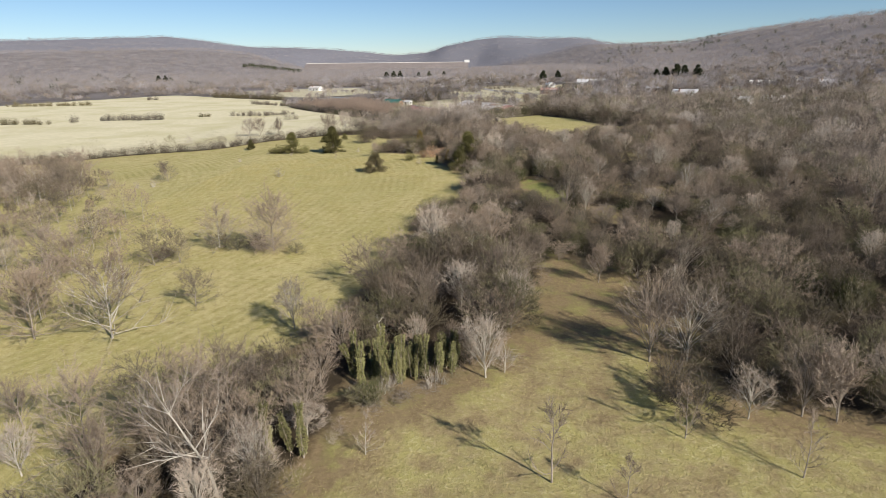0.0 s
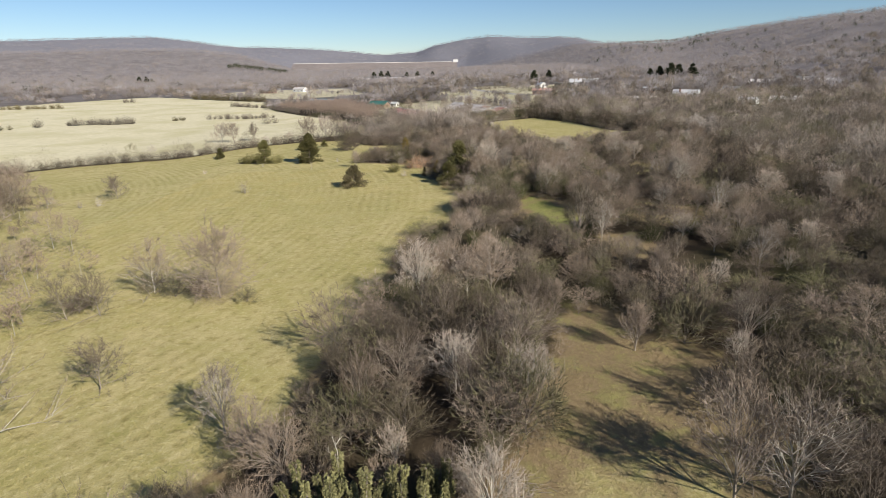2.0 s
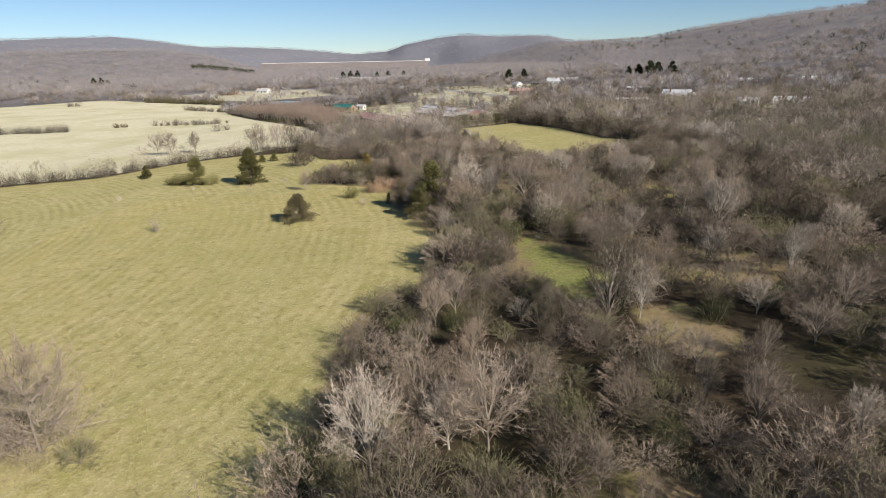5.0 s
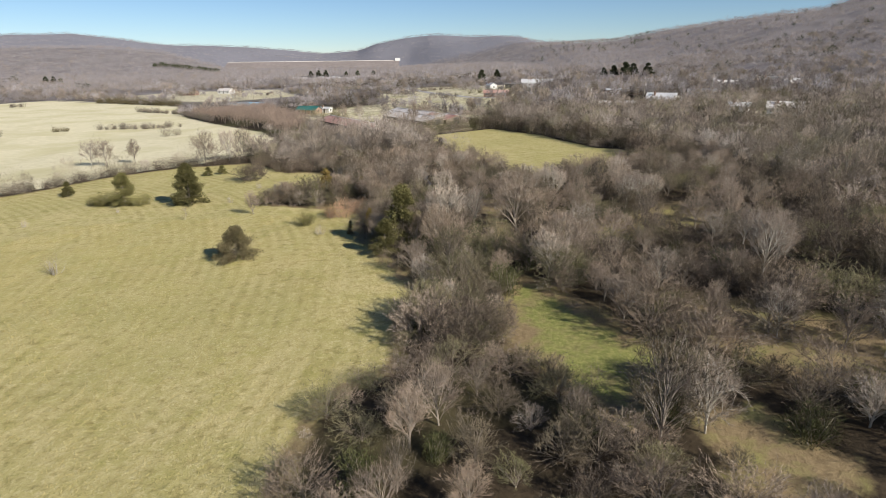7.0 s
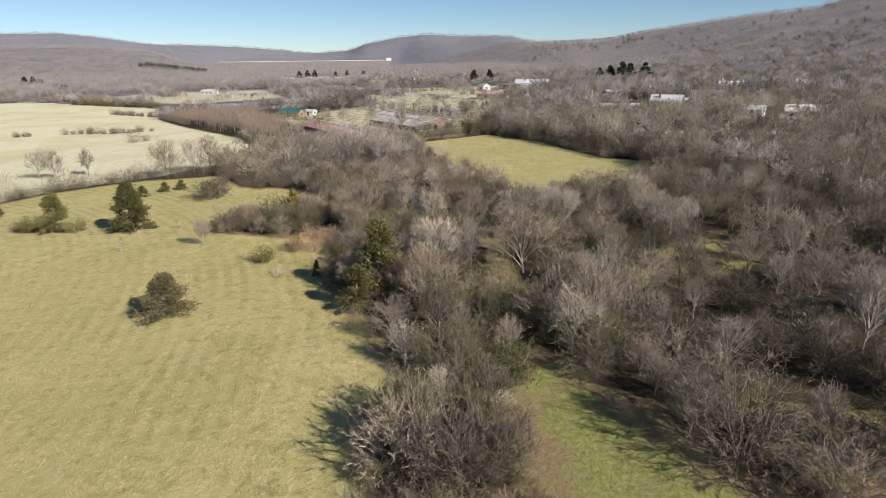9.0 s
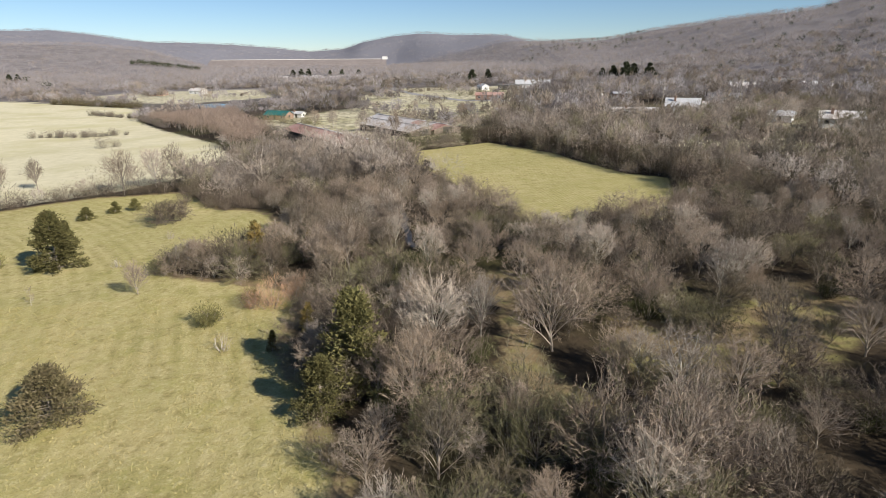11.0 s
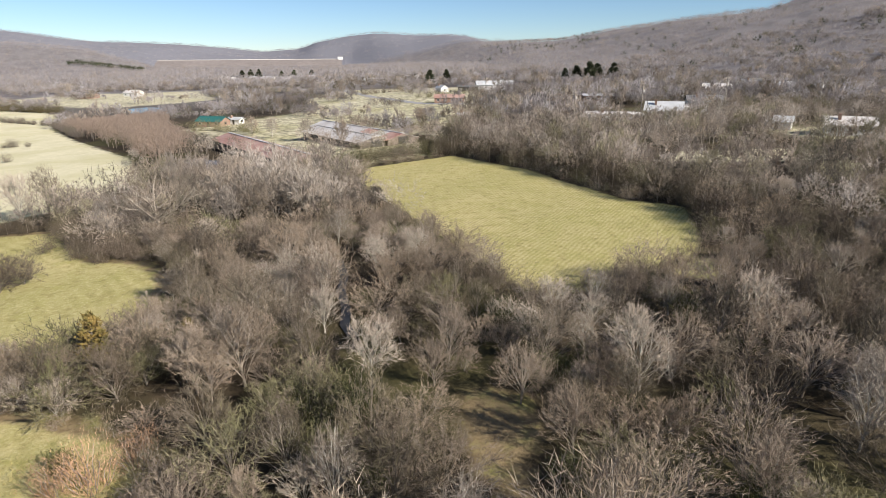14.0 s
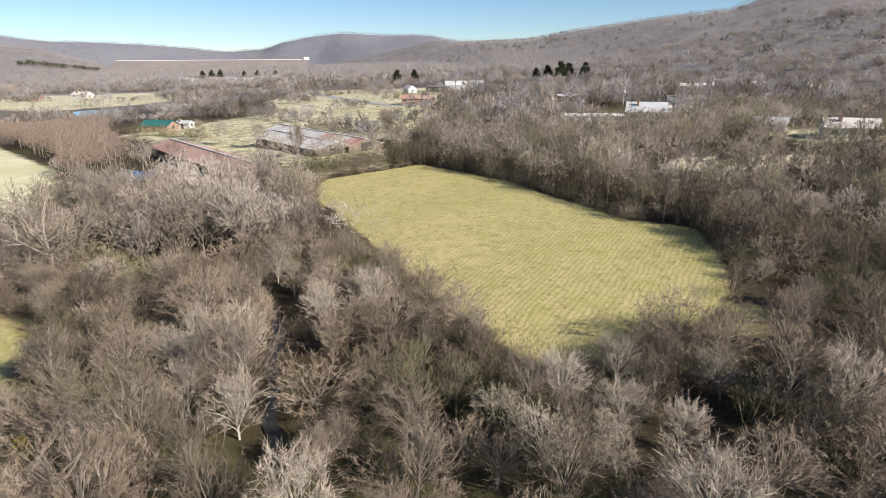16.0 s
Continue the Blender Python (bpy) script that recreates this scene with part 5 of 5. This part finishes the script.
def plant_grass():
    """Tufts on the meadow, the alley and the small field."""
    rng = np.random.RandomState(71)
    n = 1000000
    x, y = rng.uniform(-75, 48, n), 24 + 150 * rng.uniform(0, 1, n) ** 1.25
    mead = inside(MEADOW, x, y) | inside(FIELD_C, x, y)
    lit = inside(ALLEY, x, y) | inside(GLADES[0], x, y)
    ok = (mead & (waves(x, y, 9, 55) + rng.uniform(-1, 1, n) > 0.15)) | (lit & (rng.uniform(0, 1, n) < 0.6))
    x, y = x[ok], y[ok]
    p = np.stack([x, y, height(x, y) - 0.03], -1)
    d = unit(rng.normal(0, 0.5, p.shape) + np.array((0, 0, 0.8)))
    size = 0.7 + y / 300
    v = slivers(p, d, rng.uniform(0.08, 0.24, len(x)) * size, rng.uniform(0.03, 0.075, len(x)) * size, rng)
    tagged(new("grass_tufts", sheet("grass_tufts", *v, [M_TUFT])), "tufts of dry straw-coloured winter grass", "grass", kind="stuff")


M_TUFT = twig_material("dry_grass_tufts", (0.37, 0.325, 0.135), (0.49, 0.42, 0.20), (0.40, 0.35, 0.15), 0.08)
plant_grass()


# ---- buildings ----
def part(name, bm, material, parent, label=""):
    me = bpy.data.meshes.new(name)
    bm.to_mesh(me)
    bm.free()
    me.materials.append(material)
    ob = new(name, me)
    ob.parent = parent
    return tagged(ob, label)


def boxed(x0, x1, y0, y1, z0, z1):
    bm = bmesh.new()
    bmesh.ops.create_cube(bm, size=1, matrix=Matrix.LocRotScale(((x0 + x1) / 2, (y0 + y1) / 2, (z0 + z1) / 2), None, (abs(x1 - x0), abs(y1 - y0), abs(z1 - z0))))
    return bm


def gable_walls(w, l, h, rise):
    """Walls with gables, the ridge along y."""
    bm = bmesh.new()
    ring = [[bm.verts.new(v) for v in ((-w / 2, y, -0.6), (w / 2, y, -0.6), (w / 2, y, h), (0, y, h + rise), (-w / 2, y, h))] for y in (-l / 2, l / 2)]
    bm.faces.new(ring[0])
    bm.faces.new(ring[1][::-1])
    for i in range(5):
        j = (i + 1) % 5
        bm.faces.new((ring[0][i], ring[1][i], ring[1][j], ring[0][j]))
    bmesh.ops.recalc_face_normals(bm, faces=bm.faces)
    return bm


def roof_slope(w, l, h, rise, side, over=0.5, thick=0.14, y0=None, y1=None):
    """One slope of a gable roof as a thick slab."""
    bm = bmesh.new()
    k = (w / 2 + over) / (w / 2)
    y0, y1 = (-l / 2 - over if y0 is None else y0), (l / 2 + over if y1 is None else y1)
    lo, hi = Vector((side * w / 2 * k, 0, h + rise - rise * k + 0.03)), Vector((0, 0, h + rise + 0.03))
    vs = [bm.verts.new((p.x, y, p.z + dz)) for dz in (0, thick) for y in (y0, y1) for p in (lo, hi)]
    for f in ((0, 1, 3, 2), (4, 6, 7, 5), (0, 4, 5, 1), (2, 3, 7, 6), (0, 2, 6, 4), (1, 5, 7, 3)):
        bm.faces.new([vs[i] for i in f])
    bmesh.ops.recalc_face_normals(bm, faces=bm.faces)
    return bm


def placed(ob, x, y, turn, lift=0.0):
    ob.matrix_basis = Matrix.LocRotScale((x, y, float(height(x, y)) + lift), Euler((0, 0, radians(turn))), None)
    return ob


def house(x, y, turn, w, l, h, rise, m_wall, m_roof, label, category="house", windows=3, porch=False, name="house"):
    root = tagged(new(name), label, category)
    part("wall", gable_walls(w, l, h, rise), m_wall, root)
    for side in (-1, 1):
        part("roof_slope", roof_slope(w, l, h, rise, side), m_roof, root)
    for k in range(windows):
        v = -l / 2 + (k + 0.5) * l / windows
        for side in (-1, 1):
            if k == windows // 2:
                part("door", boxed(side * (w / 2 + 0.002), side * (w / 2 + 0.06), v - 0.5, v + 0.5, 0.1, 2.15), M_WALL_DARK, root)
            else:
                win = part("window", boxed(side * (w / 2 + 0.002), side * (w / 2 + 0.07), v - 0.7, v + 0.7, 0.9, 2.1), M_WALL_WHITE, root)
                part("pane", boxed(side * (w / 2 + 0.072), side * (w / 2 + 0.09), v - 0.6, v + 0.6, 1.0, 2.0), M_GLASS, win)
    part("window", boxed(-0.7, 0.7, -l / 2 - 0.06, -l / 2 - 0.002, 1.0, 2.1), M_GLASS, root)
    if porch:
        part("porch_roof", boxed(w / 2, w / 2 + 2.6, -l / 2, l / 2, h - 0.35, h - 0.2), m_roof, root)
        for v in (-l / 2 + 0.2, 0, l / 2 - 0.2):
            part("porch_post", boxed(w / 2 + 2.35, w / 2 + 2.5, v - 0.08, v + 0.08, -0.3, h - 0.35), M_WALL_WHITE, root)
    else:
        part("chimney", boxed(-w * 0.2 - 0.4, -w * 0.2 + 0.4, l * 0.2, l * 0.2 + 0.7, h, h + rise + 0.9), M_WALL_BROWN, root)
    return placed(root, x, y, turn)


def poultry_shed(x, y, length, roof_mats, label, w=11.0):
    """A long low shed, its near gable at x, y, running away north-west; roofing in sheets of differing wear."""
    turn = math.degrees(math.atan2(35, 55))
    root = tagged(new("poultry_shed"), label, "farm shed", "long poultry sheds")
    h, rise = 2.1, 1.5
    part("wall", gable_walls(w, length, h, rise), M_WALL_SHED, root)
    for side in (-1, 1):
        n = int(length / 6)
        for k in range(n):
            y0 = -length / 2 + k * length / n
            part("roof_sheet", roof_slope(w, length, h, rise, side, 0.6, 0.08 + 0.012 * ((k * 7 + side) % 3), y0 + 0.02, y0 + length / n - 0.02), roof_mats[(k * k + k // 3 + side) % len(roof_mats)], root)
    for side in (-1, 1):
        part("curtain_wall", boxed(side * (w / 2 + 0.003), side * (w / 2 + 0.05), -length / 2 + 1, length / 2 - 1, 0.8, 2.2), M_WALL_DARK, root)
    part("end_door", boxed(-1.8, 1.8, -length / 2 - 0.08, -length / 2 - 0.003, 0, 2.8), M_WALL_DARK, root)
    part("ridge_cap", boxed(-0.35, 0.35, -length / 2, length / 2, h + rise + 0.1, h + rise + 0.28), M_ROOF_GREY, root)
    ux, uy = -math.sin(radians(turn)), math.cos(radians(turn))
    return placed(root, x + ux * length / 2, y + uy * length / 2, turn)


poultry_shed(5, 317, 52, [M_ROOF_GREY, M_ROOF_GREY, M_ROOF_GREY, M_ROOF_RED], "long shed with a weathered grey metal roof")
poultry_shed(-3, 313.5, 38, [M_ROOF_GREY, M_ROOF_GREY, M_ROOF_RED, M_ROOF_GREY, M_ROOF_GREY], "long shed with a patchy red-grey metal roof")
poultry_shed(-17.5, 284, 62, [M_ROOF_RED], "long shed with a rusty red metal roof")
house(-76, 411, 70, 7.5, 12, 2.4, 1.7, M_WALL_BROWN, M_ROOF_GREEN, "low brown house with a teal-green metal roof", porch=True)
house(-67, 414, 70, 4, 6, 2.3, 0.8, M_WALL_WHITE, M_ROOF_WHITE, "small white outbuilding beside the green-roofed house", "shed", 1, name="shed")
house(97, 341, 62, 9.5, 12, 3.0, 2.6, M_WALL_WHITE, M_ROOF_WHITE, "white house with a bright white gable roof")
house(79, 341, 75, 5, 18, 2.6, 0.5, M_WALL_WHITE, M_ROOF_GREY, "long low white mobile home among the trees", "mobile home", 5)
house(110, 349, 80, 5, 16, 2.5, 0.6, M_WALL_WHITE, M_ROOF_GREY, "pale flat-roofed mobile home beside the white house", "mobile home", 5)
house(128, 372, 70, 8, 13, 2.8, 1.9, M_WALL_WHITE, M_ROOF_DARK, "white ranch house with a dark shingle roof")
house(104, 420, 80, 6, 20, 2.7, 0.7, M_WALL_BROWN, M_ROOF_WHITE, "long brown house with a pale roof", "house", 5)
house(120, 283, 60, 8, 11, 2.6, 1.8, M_WALL_WHITE, M_ROOF_GREY, "white cottage behind bare trees")
house(112, 300, 50, 5, 7, 2.3, 1.2, M_WALL_WHITE, M_ROOF_WHITE, "small white shed in the trees", "shed", 1, name="shed")
house(136, 268, 60, 7, 12, 2.6, 1.6, M_WALL_BROWN, M_ROOF_DARK, "brown house with a dark roof among bare trees")
house(78, 572, 85, 11, 26, 3.0, 2.6, M_WALL_WHITE, M_ROOF_WHITE, "long white-roofed building beside the pale lot", "building", 6)
house(58, 566, 85, 9, 14, 3.0, 0.6, M_WALL_DARK, M_ROOF_DARK, "dark low building beside the white-roofed one", "building", 4)
house(40, 570, 20, 6, 9, 3.0, 1.8, M_WALL_WHITE, M_ROOF_WHITE, "small white gabled barn", "barn", 1, name="barn")
house(35, 470, 80, 8, 16, 2.7, 1.4, M_WALL_BROWN, M_ROOF_RED, "low brown farm building with rusty roof", "building", 4)
house(31, 370, 60, 4, 6, 2.4, 0.9, M_WALL_WHITE, M_ROOF_WHITE, "small white shed by the sheds", "shed", 1, name="shed")
_r = np.random.RandomState(12)
for k in range(13):
    house(-268 + k * 12.5 + _r.uniform(-5, 5), 1106 + (k * 37 % 110) + _r.uniform(-6, 6), _r.uniform(60, 120), 9, 15 + 4 * (k % 3), 3.2, 2.2, M_WALL_WHITE,
          (M_ROOF_GREY, M_ROOF_WHITE, M_ROOF_DARK)[k % 3], "distant white house in the village", "house", 3)
for k, (x, y) in enumerate([(-228, 716), (-256, 690), (-520, 900), (-470, 880), (-330, 1050), (-300, 1010), (-690, 1000), (12, 760), (-20, 800), (30, 830), (200, 480), (228, 470), (180, 455), (240, 520)]):
    house(x, y, 70 + 13 * (k % 4), 9, 15, 3.0, 2.2, (M_WALL_WHITE, M_WALL_BROWN)[k % 2], (M_ROOF_GREY, M_ROOF_DARK, M_ROOF_WHITE)[k % 3], "distant farmhouse among bare trees", "house", 3)


def utility_pole(x, y, turn, h=11.0):
    root = tagged(new("utility_pole"), "weathered wooden utility pole with a crossarm", "utility pole", "utility poles")
    bm = bmesh.new()
    bmesh.ops.create_cone(bm, cap_ends=True, segments=8, radius1=0.2, radius2=0.13, depth=h + 0.5, matrix=Matrix.Translation((0, 0, h / 2 - 0.25)))
    part("post", bm, M_WOOD_POLE, root)
    for z in (h - 0.5, h - 1.5):
        arm = part("crossarm", boxed(-1.3, 1.3, 0.12, 0.26, z - 0.08, z + 0.08), M_WOOD_POLE, root)
        for u in (-1.15, -0.4, 0.4, 1.15):
            part("insulator", boxed(u - 0.06, u + 0.06, 0.13, 0.25, z + 0.082, z + 0.26), M_GLASS, arm)
    bm = bmesh.new()
    bmesh.ops.create_cone(bm, cap_ends=True, segments=10, radius1=0.28, radius2=0.28, depth=0.9, matrix=Matrix.Translation((0.45, 0, h - 2.6)))
    part("transformer", bm, M_ROOF_GREY, root)
    return placed(root, x, y, turn)


for x, y, h in ((119, 341, 13), (90, 344, 12), (150, 335, 12), (-81, 488, 11), (-96, 500, 11), (-152, 660, 12), (-118, 640, 12), (-40, 560, 12), (60, 500, 11), (15, 640, 12), (66, 345, 11)):
    utility_pole(x, y, 20, h)

PINE = Kind("pine", "tall dark green pine rising above the bare woods", "pine tree", "pines", [(lambda i=i: cedar_parts(M_PINE, seed=400 + i, H=14, R=5.6, n=3600, tuft=1.0, first=0.15)) for i in range(2)])
for k, (x, y, sc) in enumerate([(166, 625, 1.1), (174, 632, 1.0), (158, 634, 0.9), (184, 620, 1.05), (150, 640, 0.75), (178, 645, 1.0), (40, 690, 0.9), (-215, 1150, 1.1), (-230, 1160, 1.0),
                                (-205, 1165, 1.1), (-170, 1175, 0.9), (-150, 1180, 1.0), (-120, 1170, 0.9), (-560, 960, 1.0), (-575, 965, 1.0), (-545, 950, 0.8), (60, 740, 0.8)]):
    PINE.put(k, turned(x, y, sc * 1.25, _r, 1.5, sc))


# ---- water, road and dam ----
def pond(x, y, a, b, rot, mat, label):
    bm = bmesh.new()
    vs = []
    z = float(height(x, y)) + 0.35
    for k in range(40):
        t = k * 2 * math.pi / 40
        r = 1 + 0.14 * math.sin(3 * t + 1) + 0.08 * math.sin(5 * t)
        u, v = a * r * math.cos(t), b * r * math.sin(t)
        vs.append(bm.verts.new((x + u * math.cos(rot) - v * math.sin(rot), y + u * math.sin(rot) + v * math.cos(rot), z)))
    bm.faces.new(vs)
    me = bpy.data.meshes.new("water")
    bm.to_mesh(me)
    bm.free()
    me.materials.append(mat)
    tagged(new("water", me), label, "pond", kind="structure")


for p in PONDS:
    pond(*p, M_WATER, "still blue pond among bare thickets")


def ribbon(name, line, half, mat, label, category, lift=0.06):
    pts = []
    for (x0, y0), (x1, y1) in zip(line, line[1:]):
        n = max(2, int(math.hypot(x1 - x0, y1 - y0) / 3))
        pts += [(x0 + (x1 - x0) * k / n, y0 + (y1 - y0) * k / n) for k in range(n)]
    pts.append(line[-1])
    P = np.array(pts)
    T = np.gradient(P, axis=0)
    N = unit(np.stack([-T[:, 1], T[:, 0]], -1)) * half
    A, B = P + N, P - N
    V = np.concatenate([np.column_stack([Q, height(Q[:, 0], Q[:, 1]) + lift]) for Q in (A, B)])
    n = len(P)
    i = np.arange(n - 1)
    F = np.stack([i, i + n, i + n + 1, i + 1], -1)
    tagged(new(name, sheet(name, V, F, [mat], True)), label, category, kind="structure")


ribbon("water", [(-3.6, 188), (-4.6, 191), (-4.7, 195), (-5.6, 200), (-5.5, 205), (-6.8, 212)], 0.5, M_CREEK, "dark narrow creek between bare trees", "creek", 0.12)
ribbon("road", [(-40, 690), (-10, 560), (20, 470), (60, 440), (120, 420)], 3.2, M_ROAD, "pale country road across the valley", "road", 0.15)
ribbon("road", [(62, 362), (100, 352), (150, 362), (190, 350)], 2.6, M_ROAD, "grey lane past the white houses", "road", 0.12)


def build_dam():
    a, b = Vector((-930, 2790, 0)), Vector((-185, 2849, 0))
    along = (b - a).normalized()
    out = Vector((along.y, -along.x, 0))
    prof = [(110, -8), (4, 26.2), (-4, 26.2), (-80, -8)]
    bm = bmesh.new()
    rings = [[bm.verts.new(p + out * u + Vector((0, 0, z))) for u, z in prof] for p in (a, b)]
    for i in range(4):
        j = (i + 1) % 4
        bm.faces.new((rings[0][i], rings[1][i], rings[1][j], rings[0][j]))
    for r in rings:
        bm.faces.new(r)
    bmesh.ops.recalc_face_normals(bm, faces=bm.faces)
    root = tagged(new("dam"), "long low earthen dam with a pale concrete crest", "dam", kind="structure")
    part("embankment", bm, M_DAM_GRASS, root)
    bm = bmesh.new()
    rings = [[bm.verts.new(p + out * u + Vector((0, 0, z))) for u, z in ((5, 25.8), (5, 27.4), (-3, 27.4), (-3, 25.8))] for p in (a, b)]
    for i in range(4):
        j = (i + 1) % 4
        bm.faces.new((rings[0][i], rings[1][i], rings[1][j], rings[0][j]))
    bmesh.ops.recalc_face_normals(bm, faces=bm.faces)
    part("parapet", bm, M_CONCRETE, root)
    part("gatehouse", boxed(b.x - 16, b.x + 6, b.y - 12, b.y + 4, 24, 36), M_WALL_WHITE, root)


build_dam()
